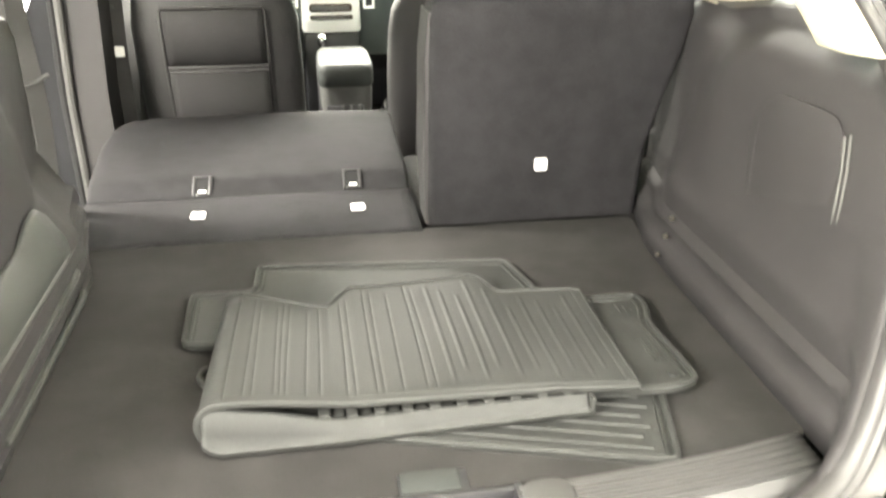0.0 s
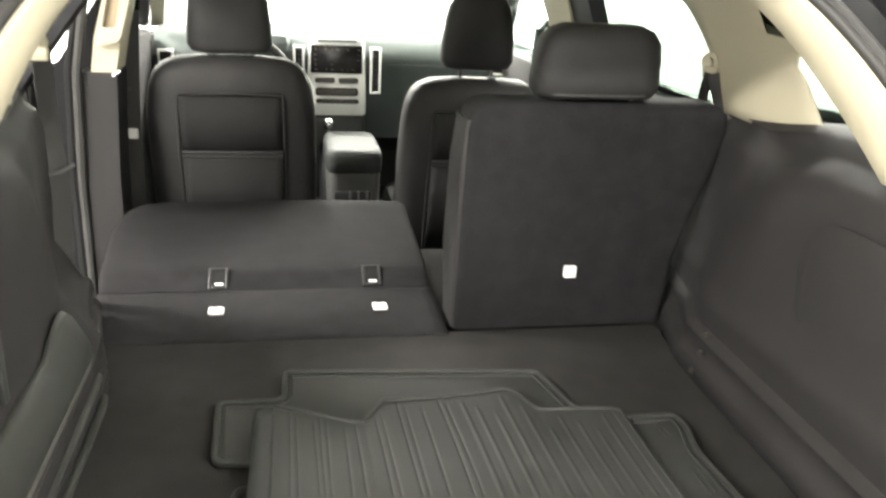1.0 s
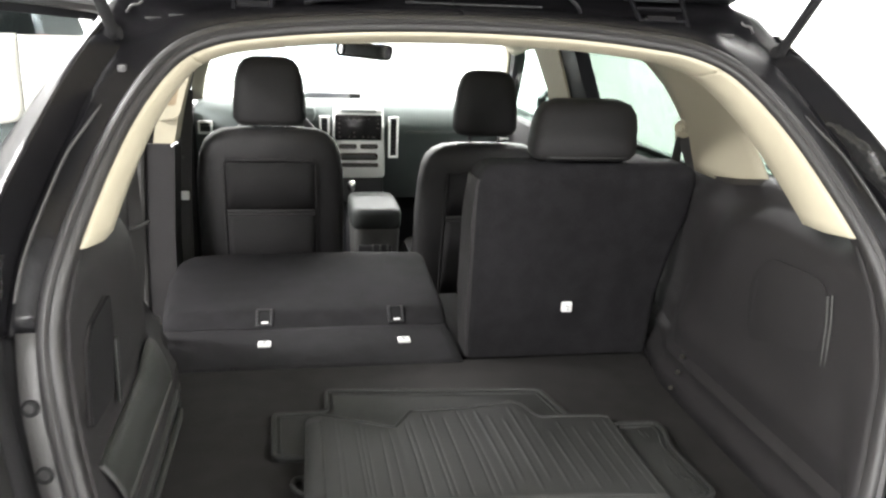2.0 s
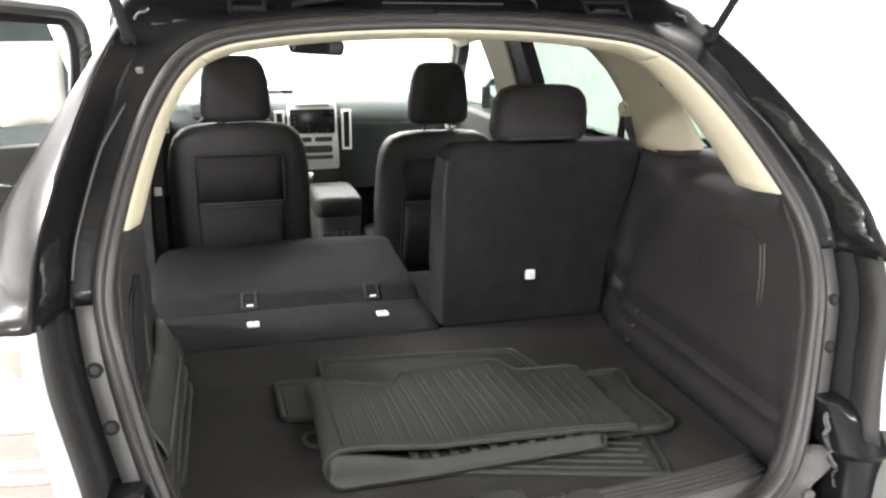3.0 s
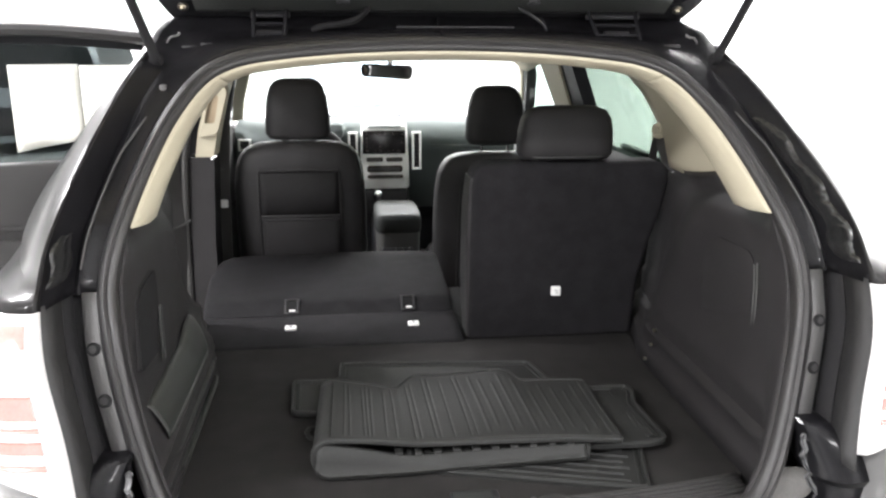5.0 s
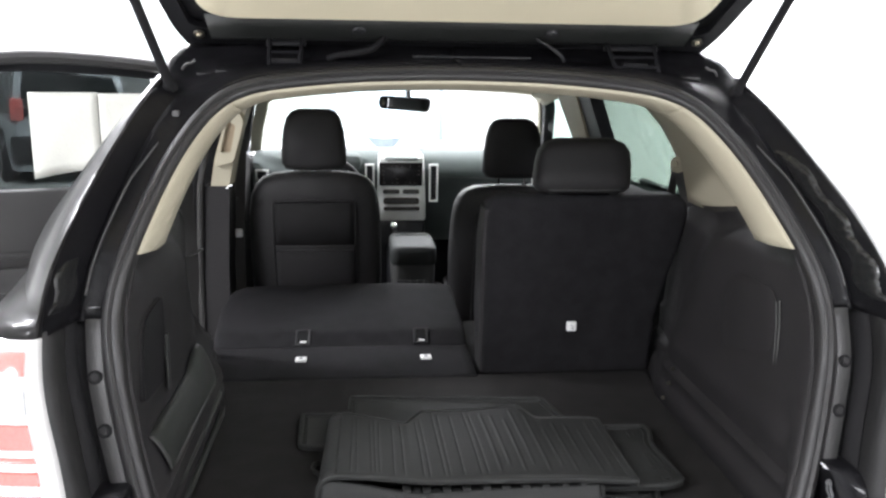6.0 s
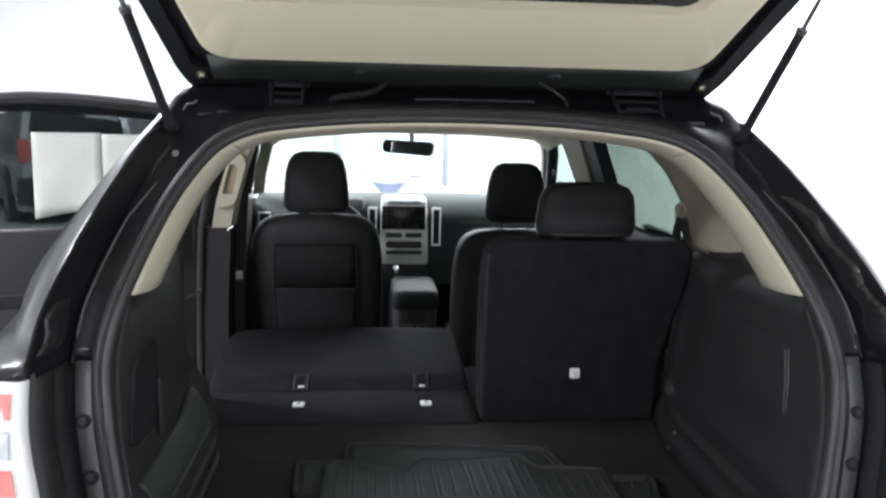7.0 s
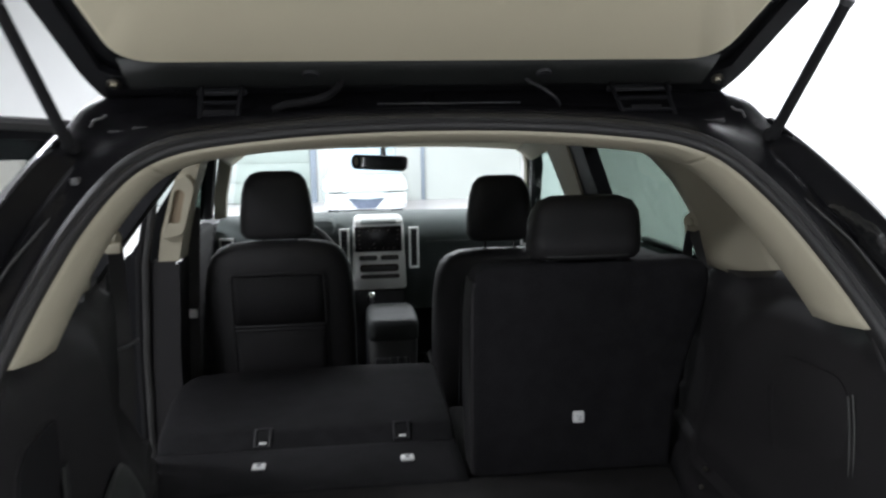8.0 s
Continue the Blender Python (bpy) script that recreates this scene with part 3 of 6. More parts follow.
# load floor and its pull tab
pts = rounded([(-0.563, 0.10), (-0.48, 0.045), (0.48, 0.045), (0.563, 0.10), (0.575, 0.72), (0.605, 0.92), (-0.625, 0.92), (-0.575, 0.72)], 0.03)
cp("load_floor", flat_outline(pts, 0.72, 0.76), CARPET, "dark brown-black cargo carpet", 30)
tab = cp("pull_tab_recess", box(-0.037, 0.056, 0.052, 0.099, 0.7585, 0.7615, 0.0015), BLACKPL, "black recess of the floor pull tab")
shift(part("pull_tab", box(-0.034, 0.044, 0.055, 0.096, 0.7605, 0.766, 0.002), SMOOTH_GREY, tab, "pale grey pull tab"), car)
cp("floor_pan", box(-0.86, 0.86, 0.0, 3.4, 0.36, 0.42, 0.01), BLACKPL)
cp("footwell_carpet", box(-0.80, 0.80, 1.0, 3.2, 0.42, 0.46, 0.01), CARPET)


# ---------------------------------------------------------------- side trim of the load bay
TRIM_Y = (0.02, 0.12, 0.25, 0.40, 0.60, 0.75, 0.90, 1.03)
TRIM_F = (0.0, 0.0, 0.003, 0.005, 0.008, 0.014, 0.045, 0.070)


def ease(v):
    v = min(1.0, max(0.0, v))
    return v * v * (3 - 2 * v)


def side_trim(s):
    if s > 0:
        prof = [(0.560, 0.755), (0.562, 0.79), (0.564, 0.800), (0.573, 0.808), (0.576, 0.838), (0.572, 0.846), (0.575, 0.852), (0.588, 0.862), (0.586, 0.90), (0.582, 0.925), (0.590, 0.940), (0.594, 1.0), (0.598, 1.08), (0.602, 1.15), (0.604, 1.20), (0.610, 1.225), (0.622, 1.243), (0.655, 1.258), (0.668, 1.268), (0.676, 1.288), (0.70, 1.300), (0.765, 1.302)]
    else:
        prof = [(0.556, 0.755), (0.557, 0.770), (0.567, 0.775), (0.567, 0.787), (0.556, 0.793), (0.557, 0.806), (0.568, 0.812), (0.568, 0.826), (0.558, 0.833), (0.561, 0.856), (0.575, 0.862), (0.606, 0.928), (0.614, 0.942),
                (0.612, 1.0), (0.610, 1.08), (0.609, 1.15), (0.609, 1.20), (0.614, 1.225), (0.626, 1.243), (0.655, 1.258), (0.668, 1.268), (0.676, 1.288), (0.70, 1.300), (0.765, 1.302)]
    rows = []
    n = 40
    for i in range(n + 1):
        u = i / n
        row = []
        for x, z in prof:
            y0 = open_y(z) + 0.008
            y = y0 + (1.04 - y0) * (0.55 * u + 0.45 * u * u)
            fl = lin(y, TRIM_Y, TRIM_F)
            # behind the hip crease, which slants forward as it falls, the wall falls back towards the door
            yc = lin(z, (0.78, 0.92, 1.0, 1.22, 1.26), (0.74, 0.70, 0.67, 0.55, 0.53))
            back = 0.036 * ease((y - yc) / 0.16) * lin(z, (0.76, 0.85, 0.95, 1.23, 1.262, 1.285), (0.3, 0.7, 1.0, 1.0, 0.45, 0.0))
            dz = -0.022 * ease((y - 0.46) / 0.14) * lin(z, (1.1, 1.22, 1.258, 1.27), (0, 1, 1, 0.2))
            if z > 1.27:
                dz -= 0.024 * ease((y - 0.56) / 0.2)
            wall = x + fl + back
            lip = seal_x(z) - 0.031
            k = ease((y - y0) / 0.10)
            xx = lip + (wall - lip) * k if z < 1.27 else wall
            if x > 0.76:
                xx = 0.765 + 0.045 * ease((y - 0.45) / 0.1)
            row.append(Vector((s * xx, y, z + dz)))
        rows.append(row)
    return thick(cp("side_trim", grid(rows), TRIM, "dark moulded plastic side trim of the load bay", 50), 0.006, 0)


trim_r, trim_l = side_trim(1), side_trim(-1)
# raised door of the jack compartment on the one side
fr = rounded([(0.20, 0.97), (0.215, 1.19), (0.40, 1.185), (0.455, 1.12), (0.43, 0.96)], 0.045, 5)
bm = loft([[Vector((0.601 - k, y, z)) for y, z in (fr if not sh else [(0.325 + (a - 0.325) * 0.93, 1.075 + (b - 1.075) * 0.93) for a, b in fr])] for k, sh in ((0.0, 0), (0.002, 0), (0.0045, 1))])
shift(part("access_panel", bm, TRIM, trim_r, "flush oval access panel"), car)
for d in (0.0, 0.011):
    bm = sweep([Vector((0.5965, y - d, z + d * 0.5)) for y, z in [(0.193, 1.0), (0.197, 1.06), (0.200, 1.12), (0.208, 1.168)]], circle(0.0019, 6), (-1, 0, 0))
    shift(part("trim_bead", bm, TRIM_GREY, trim_r), car)
bm = sweep([Vector((0.5975, y, z)) for y, z in [(0.425, 1.13), (0.427, 1.08), (0.424, 1.02), (0.416, 0.985)]], circle(0.0016, 6), (-1, 0, 0))
shift(part("trim_bead", bm, TRIM, trim_r), car)
for z, x in ((0.869, 0.5655), (0.83, 0.558), (0.791, 0.545)):
    shift(part("cargo_hook", disc((x + 0.012, 0.645, z), (-1, -0.25, 0), 0.0045, 0.006, 10), STEEL, trim_r, "small steel stud"), car)
# cubby in the other side trim: no hollow, a black slab gives its shade
cub = rounded([(0.155, 1.012), (0.172, 1.135), (0.205, 1.158), (0.318, 1.166), (0.322, 1.10), (0.292, 1.002), (0.20, 1.008)], 0.012, 3)
bm = sweep([Vector((-0.606, y, z)) for y, z in cub], circle(0.0020, 6), (1, 0, 0), True)
cubby = shift(part("cubby_frame", bm, TRIM, trim_l), car)
bm = loft([[Vector((-0.612 + k, y, z)) for y, z in cub] for k in (0.0, 0.012)])
shift(part("cubby_shade", bm, MATTEBLACK, trim_l, "flat black slab for the cubby's shaded hollow"), car)
shift(part("cubby_edge", box(-0.608, -0.601, 0.338, 0.356, 0.962, 1.080, 0.003), LEDGE, trim_l), car)
# pale sloped ledge over the wheel arch: a lip below, a soft upper edge, rounded off at its far end
rows = []
for i in range(33):
    y = 0.185 + (0.81 - 0.185) * i / 32
    k = ease((y - 0.62) / 0.19)
    swell = 0.03 * math.sin(math.pi * min(1.0, max(0.0, (y - 0.52) / 0.24)))
    low, top = Vector((-0.569 - 0.034 * k, y, 0.866 - 0.030 * k)), Vector((-0.600 - 0.012 * k, y, 0.926 + swell - 0.088 * k))
    row = [low + Vector((-0.004, 0, -0.006)), low]
    for j in range(1, 7):
        u = j / 6
        row.append(low.lerp(top, u) + Vector((0.004 * math.sin(math.pi * u), 0, 0)))
    rows.append(row + [top + Vector((-0.010, 0, 0.006))])
shift(thick(part("ledge_top", grid(rows), LEDGE, trim_l, "grey sloped ledge over the wheel arch", 60), 0.004, 0), car)
# the top rib is a lighter grey to hold the highlight along the lip
for x, z, y0, y1, r in ((-0.5675, 0.866, 0.19, 0.648, 0.0028), (-0.561, 0.826, 0.20, 0.662, 0.0065), (-0.5535, 0.787, 0.21, 0.655, 0.0065)):
    rib = [Vector((x - (0.004 if i in (0, 14) else 0), y0 + (y1 - y0) * i / 14, z)) for i in range(15)]
    shift(part("trim_rib", sweep(rib, circle(r, 8), (1, 0, 0.3)), TRIM_GREY if z > 0.86 else LEDGE, trim_l), car)


# ---------------------------------------------------------------- beige pillars, roof lining, roof
for s in (1, -1):
    # panel between quarter window and rear door
    rows = []
    for k in range(9):
        u = k / 8
        row = []
        for i in range(13):
            z = 1.252 + i * (1.565 - 1.252) / 12
            yb = max(lin(z, (1.25, 1.30, 1.39, 1.41, 1.44, 1.57), (0.60, 0.635, 0.72, 0.70, 0.58, 0.60)), open_y(z) + 0.1)
            yf = -0.13 * (s < 0) + lin(z, (1.25, 1.37, 1.42, 1.51, 1.57), (1.02, 1.045, 1.075, 1.155, 1.22))
            x = lin(z, (1.25, 1.36, 1.46, 1.52, 1.57), (0.722, 0.712, 0.675, 0.635, 0.56)) - 0.010 * math.sin(math.pi * u)
            row.append(Vector((s * x, yb + (yf - yb) * u, z)))
        rows.append(row)
    pil = thick(cp("centre_pillar_trim", grid(rows), BEIGE, "beige plastic pillar trim with a belt anchor"), 0.006, 0)
    kn = disc((s * 0.712, 1.035, 1.352), (-s, -0.6, 0), 0.026, 0.018, 20, r2=0.021)
    disc((s * 0.698, 1.028, 1.352), (-s, -0.6, 0), 0.011, 0.012, 14, bm=kn)
    box(s * 0.70 - 0.02, s * 0.70 + 0.02, 1.01, 1.03, 1.318, 1.345, 0.008, bm=kn)
    shift(part("belt_anchor", kn, BEIGE, pil), car)
    gq = [[Vector((s * (side_x(z) - 0.012 - (0.03 if z > 1.4 else 0)), y, z)) for y in ((open_y(z) + 0.11), 0.78)] for z in (1.275, 1.36, 1.44, 1.53)]
    thick(cp("quarter_window", grid(gq), TINT, "tinted quarter window"), 0.004, 0).visible_shadow = False
    rail = []
    for y, z, x in ((0.66, 1.575, 0.54), (1.0, 1.585, 0.575), (1.7, 1.585, 0.59), (2.4, 1.555, 0.585), (2.62, 1.52, 0.58)):
        rail.append([Vector((s * x, y, z)), Vector((s * (x + 0.06), y, z - 0.045)), Vector((s * (x + 0.075), y, z - 0.05))])
    thick(cp("roof_rail_trim", grid(rail), BEIGE), 0.006, 0)

# beige surround inside the weatherstrip: two pillar trims and the header between them
surround = [outline(SGN * u, dy) for u, dy in ((0.029, -0.005), (0.038, 0.006), (0.050, 0.055), (0.050, 0.115), (0.036, 0.14), (0.005, 0.145))]
count = len(loop)
kr = max(i for i in range(count // 2) if loop[i].z > 1.284)
kl = max(i for i in range(count // 2) if loop[-i].z > 1.284)
kc = max(i for i in range(count // 2) if abs(loop[i].x) < 0.50 and loop[i].z > 1.5)
for name, i0, i1, label in (("rear_pillar_trim", kc, kr + 1, "beige plastic rear pillar trim"), ("rear_pillar_trim", -kl, -kc + 1, "beige plastic rear pillar trim"), ("header_trim", -kc, kc + 1, "beige header trim")):
    rows = [[ring[i] for i in range(i0, i1)] for ring in surround]
    thick(cp(name, grid(rows), BEIGE, label, 60), 0.004, 0)
rows = []
for y, z in ((0.64, 1.590), (0.8, 1.605), (1.4, 1.612), (2.0, 1.60), (2.4, 1.575), (2.62, 1.535)):
    rows.append([Vector((x, y, z - 0.02 * (abs(x) / 0.58) ** 3)) for x in np.linspace(-0.59, 0.59, 15)])
thick(cp("headliner", grid(rows), BEIGE_LINER, "beige headliner"), 0.006, 1)
rows = []
for y, z, w in ((0.68, 1.668, 0.615), (0.78, 1.690, 0.64), (1.2, 1.705, 0.66), (1.9, 1.70, 0.66), (2.4, 1.655, 0.66), (2.62, 1.60, 0.65)):
    rows.append([Vector((w * u, y, z - 0.03 * abs(u) ** 3)) for u in np.linspace(-1, 1, 17)])
thick(cp("roof_panel", grid(rows), PAINT, "glossy black roof"), 0.004, 0)
# black body flange above the opening, where the tailgate hinges sit
half = [Vector((seal_x(1.5), open_y(1.5), 1.5))] + [p for p in loop[:len(loop) // 2] if p.z > 1.502][::-1]
edge = [Vector((edge_x(z), open_y(z) - edge_off(z), z)) for z in (1.50, 1.53, 1.56)]
edge += [Vector(p) for p in ((0.620, 0.535, 1.598), (0.612, 0.585, 1.628), (0.592, 0.640, 1.648), (0.54, 0.660, 1.656), (0.40, 0.666, 1.660), (0.2, 0.668, 1.663), (0.0, 0.67, 1.664))]


def ease_in(v, a, b):
    u = min(1.0, max(0.0, (v - a) / (b - a)))
    return u * u * (3 - 2 * u)


def along(path, n):
    """n + 1 points at even steps along a path."""
    d = [0.0]
    for i in range(1, len(path)):
        d.append(d[-1] + (path[i] - path[i - 1]).length)
    return [Vector([lin(d[-1] * k / n, d, [p[c] for p in path]) for c in range(3)]) for k in range(n + 1)]


ZS = [1.185 + i * (1.5 - 1.185) / 16 for i in range(16)]
inner = [Vector((seal_x(z), open_y(z), z)) for z in ZS] + along(half, 48)
outer = [Vector((edge_x(z), open_y(z) - edge_off(z), z)) for z in ZS] + along(smooth_path(edge, 6), 48)
for s in (1, -1):
    rows = []
    for f, side, dy, dz in ((-0.04, 0.0, 0.0, -0.004), (0.08, 0.008, -0.004, 0.004), (0.42, 0.038, 0.014, -0.008), (0.50, 0.036, 0.018, -0.010), (0.62, 0.056, 0.018, -0.011), (0.78, 0.034, 0.012, -0.008), (0.93, 0.008, 0.0, 0.0), (1.0, 0.0, 0.0, 0.0), (1.03, 0.01, 0.012, 0.002)):
        row = []
        for i in range(len(inner)):
            e = inner[i].lerp(outer[i], f)
            k = ease_in(i, 16, 36)
            row.append(Vector((s * e.x, e.y + side * (1 - k) * edge_off(min(e.z, 1.5)) / 0.1 + dy * k, e.z + dz * k)))
        rows.append(row)
    thick(cp("tailgate_gutter", grid(rows), GUTTER, "glossy black painted gutter round the tailgate opening", 50), 0.003, 0)
    bead = []
    for i in range(2, 15):
        e = inner[i].lerp(outer[i], 0.47 - 0.05 * max(0, i - 11))
        bead.append(Vector((s * e.x, e.y + 0.030 * edge_off(min(e.z, 1.5)) / 0.1 * (1 - ease_in(i, 16, 36)), e.z)))
    cp("gutter_seam", sweep(bead, circle(0.0022, 6), (0, -1, 0)), BODY_GREY)
    # brushed-on sealer, crumpled, towards the outer edge of the gutter
    rng = random.Random(5 + s)
    rows = [[] for k in range(7)]
    span = (1, 14) if s > 0 else (1, 6)
    for i in range((span[1] - span[0]) * 6 + 1):
        h = span[0] + i / 6
        i0 = int(min(h, len(inner) - 2))
        for k in range(7):
            f = 0.66 + 0.05 * k + 0.03 * math.sin(h * 1.7 + 0.5) - 0.008 * (h - 4)
            e = inner[i0].lerp(inner[i0 + 1], h - i0).lerp(outer[i0].lerp(outer[i0 + 1], h - i0), f)
            fade = math.sin(math.pi * k / 6) * min(1.0, i / 4, ((span[1] - span[0]) * 6 - i) / 12)
            lift = lin(f, (0.62, 0.78, 0.93, 1.0), (0.056, 0.034, 0.008, 0.0)) * edge_off(e.z) / 0.1
            rows[k].append(Vector((s * e.x, e.y + lift + 0.003 - fade * (0.017 + 0.004 * rng.random()), e.z + 0.003 * rng.random())))
    cp("crumpled_sealer", grid(rows), CRUMPLED, "glossy black crumpled seam sealer in the gutter", 75)
    if s < 0:
        cp("gutter_clip", box(-0.583, -0.569, 0.406, 0.424, 1.500, 1.520, 0.004), BODY_GREY, "pale plastic clip at the gutter corner")
    # roof side above the door windows
    rows = []
    for x, z in ((0.615, 1.662), (0.650, 1.640), (0.662, 1.60), (0.668, 1.552)):
        rows.append([Vector((s * (x - (0.03 if y < 0.75 else 0) * (x > 0.62)), y, z - (0.012 if y < 0.75 else 0) - max(0, y - 1.9) * 0.07)) for y in (0.72, 0.80, 1.0, 1.5, 1.9, 2.3, 2.6)])
    thick(cp("roof_side", grid(rows), PAINT, "glossy black roof side"), 0.004, 0)


# ---------------------------------------------------------------- body sides
def skin(y0, y1, z0, z1, s, name, label, mat=PAINT, n=8):
    rows = [[Vector((s * side_x(z), y0 + (y1 - y0) * i / 6, z)) for i in range(7)] for z in np.linspace(z0, z1, n)]
    return thick(cp(name, grid(rows), mat, label), 0.02, 1 if s < 0 else -1)


for s in (1, -1):
    skin(0.60, 1.08, 0.45, 1.24, s, "body_side", "glossy black body side")
    skin(1.86, 2.95, 0.40, 1.19, s, "front_door", "glossy black front door")
    skin(2.95, 4.0, 0.45, 1.16, s, "front_wing", "glossy black front wing")
    for y in (0.62, 3.45):
        w = cp("wheel", disc((s * 0.74, y, 0.36), (s, 0, 0), 0.36, 0.22, 36), TYRE, "black road tyre")
        shift(part("rim", disc((s * 0.955, y, 0.36), (s, 0, 0), 0.24, 0.014, 24, r2=0.21), ALLOY, w, "alloy rim"), car)
    # screen pillar and, before it, the edge of the front door's window frame
    line = ((2.56, 1.535, 0.60), (2.75, 1.45, 0.66), (3.0, 1.32, 0.715), (3.2, 1.19, 0.75)) if s > 0 else ((2.56, 1.535, 0.628), (2.65, 1.485, 0.651), (2.97, 1.314, 0.728), (3.2, 1.19, 0.770))
    bm = loft([[Vector((s * (xi + dx), y + dy, z)) for dx, dy in ((0, 0), (0.055, 0), (0.055, 0.06), (0, 0.06))] for y, z, xi in line])
    cp("screen_pillar", bm, BEIGE, "pale beige windscreen pillar")
    line = ((2.54, 1.545, 0.607), (2.75, 1.45, 0.668), (3.0, 1.32, 0.722), (3.2, 1.19, 0.757)) if s > 0 else ((2.54, 1.545, 0.685), (2.66, 1.478, 0.712), (2.88, 1.352, 0.762), (3.16, 1.20, 0.825))
    bm = loft([[Vector((s * (xi + dx), y + dy, z)) for dx, dy in ((0.0, -0.075), (0.05, -0.075), (0.05, -0.004), (0.0, -0.004))] for y, z, xi in line])
    cp("front_window_frame", bm, SATIN, "dark front door window frame")
skin(1.08, 1.76, 0.40, 1.225, 1, "rear_door", "glossy black closed rear door")


def pane(name, pts, mat, label):
    bm = bmesh.new()
    bm.faces.new([bm.verts.new(p) for p in pts])
    ob = thick(cp(name, bm, mat, label), 0.004, 0)
    ob.visible_shadow = False
    return ob


pane("rear_door_window", [(0.805, 0.90, 1.18), (0.805, 1.76, 1.18), (0.665, 1.76, 1.56), (0.665, 1.05, 1.56)], TINT, "green-tinted rear door window")
pane("front_door_window", [(0.775, 2.0, 1.165), (0.775, 3.0, 1.165), (0.63, 2.50, 1.56), (0.63, 2.1, 1.56)], PALETINT, "green-tinted front door window")
pane("front_door_window", [(-0.86, 2.0, 1.20), (-0.86, 3.05, 1.20), (-0.71, 2.55, 1.56), (-0.71, 2.1, 1.56)], TINT, "green-tinted front door window")
pane("windscreen", [(-0.75, 3.36, 1.25), (0.75, 3.36, 1.25), (0.61, 2.60, 1.56), (-0.61, 2.60, 1.56)], CLEARG, "clear windscreen")
# bonnet and cowl
rows = [[Vector((x, y, z - 0.05 * (abs(x) / 0.8) ** 2)) for x in np.linspace(-0.85, 0.85, 11)] for y, z in ((3.25, 1.15), (3.6, 1.12), (4.1, 1.02), (4.25, 0.85), (4.27, 0.4))]
thick(cp("bonnet", grid(rows), PAINT, "glossy black bonnet"), 0.01, 0)

# right middle pillar: dark window frame and beige trim
for s in (1, -1):
    bm = loft([[Vector((s * xi, y0, z)), Vector((s * (xi + 0.05), y0, z)), Vector((s * (xi + 0.05), y1, z)), Vector((s * xi, y1, z))] for z, xi, y0, y1 in ((1.20, 0.69, 1.92, 2.12), (1.35, 0.675, 1.90, 2.16), (1.56, 0.60, 1.88, 2.2))])
    if s > 0:
        cp("middle_pillar_trim", bm, BEIGE, "beige middle pillar trim")
        bm = loft([[Vector((xi, y0, z)), Vector((xi + 0.05, y0, z)), Vector((xi + 0.05, y1, z)), Vector((xi, y1, z))] for z, xi, y0, y1 in ((1.20, 0.70, 1.72, 1.93), (1.35, 0.685, 1.72, 1.91), (1.57, 0.605, 1.72, 1.89))])
        cp("window_frame", bm, SATIN)
        cp("door_card", box(0.72, 0.86, 1.0, 1.9, 0.45, 1.205, 0.02), MATTEBLACK, "dark door lining")
        cp("door_card", box(0.72, 0.86, 1.91, 2.95, 0.45, 1.165, 0.02), TRIM, "dark front door lining")
    else:
        bm.free()
        cp("door_card", box(-0.86, -0.785, 1.95, 2.95, 0.45, 1.20, 0.02), TRIM, "dark front door lining")

cp("bulkhead", box(-0.85, 0.85, 3.30, 3.36, 0.36, 1.16, 0.01), BLACKPL)
for s in (1, -1):
    cp("footwell_side", box(s * 0.80 - 0.02, s * 0.80 + 0.02, 2.9, 3.32, 0.4, 1.16, 0.005), TRIM)
# black rear edge of the open doorway with its seal
cp("door_jamb", loft([[Vector((-side_x(z) + 0.088, 1.02 + dy, z)), Vector((-side_x(z) + 0.004, 1.02 + dy, z)), Vector((-side_x(z) + 0.004, 1.09 + dy, z)), Vector((-side_x(z) + 0.088, 1.09 + dy, z))] for z, dy in ((0.45, 0), (0.8, 0), (1.08, 0), (1.14, 0), (1.2, 0), (1.3, 0.03), (1.4, 0.08), (1.5, 0.2), (1.56, 0.3))]), SATIN, "black painted edge of the open doorway")
# left middle pillar beside the open doorway
cp("pillar_skin", loft([[Vector((-0.76 + max(0, z - 1.2) * 0.45, 1.76, z)), Vector((-side_x(z) + 0.004, 1.76, z)), Vector((-side_x(z) + 0.004, 1.88, z)), Vector((-0.76 + max(0, z - 1.2) * 0.45, 1.88, z))] for z in (0.4, 0.8, 1.1, 1.2, 1.3, 1.4, 1.5, 1.57)]), SATIN, "black middle pillar beside the doorway")
pillar = cp("middle_pillar", loft([[Vector((-xo, 1.66, z)), Vector((-xi, 1.66, z)), Vector((-xi, 1.80, z)), Vector((-xo, 1.80, z))] for z, xi, xo in ((0.44, 0.70, 0.80), (0.9, 0.70, 0.795), (1.205, 0.685, 0.775))]), TRIM, "dark plastic middle pillar trim")
shift(part("upper_trim", loft([[Vector((-xo, 1.664, z)), Vector((-xi, 1.664, z)), Vector((-xi, 1.80, z)), Vector((-xo, 1.80, z))] for z, xi, xo in ((1.202, 0.688, 0.752), (1.30, 0.668, 0.735), (1.40, 0.643, 0.705), (1.57, 0.585, 0.65))]), BEIGE, pillar, "beige upper pillar trim"), car)
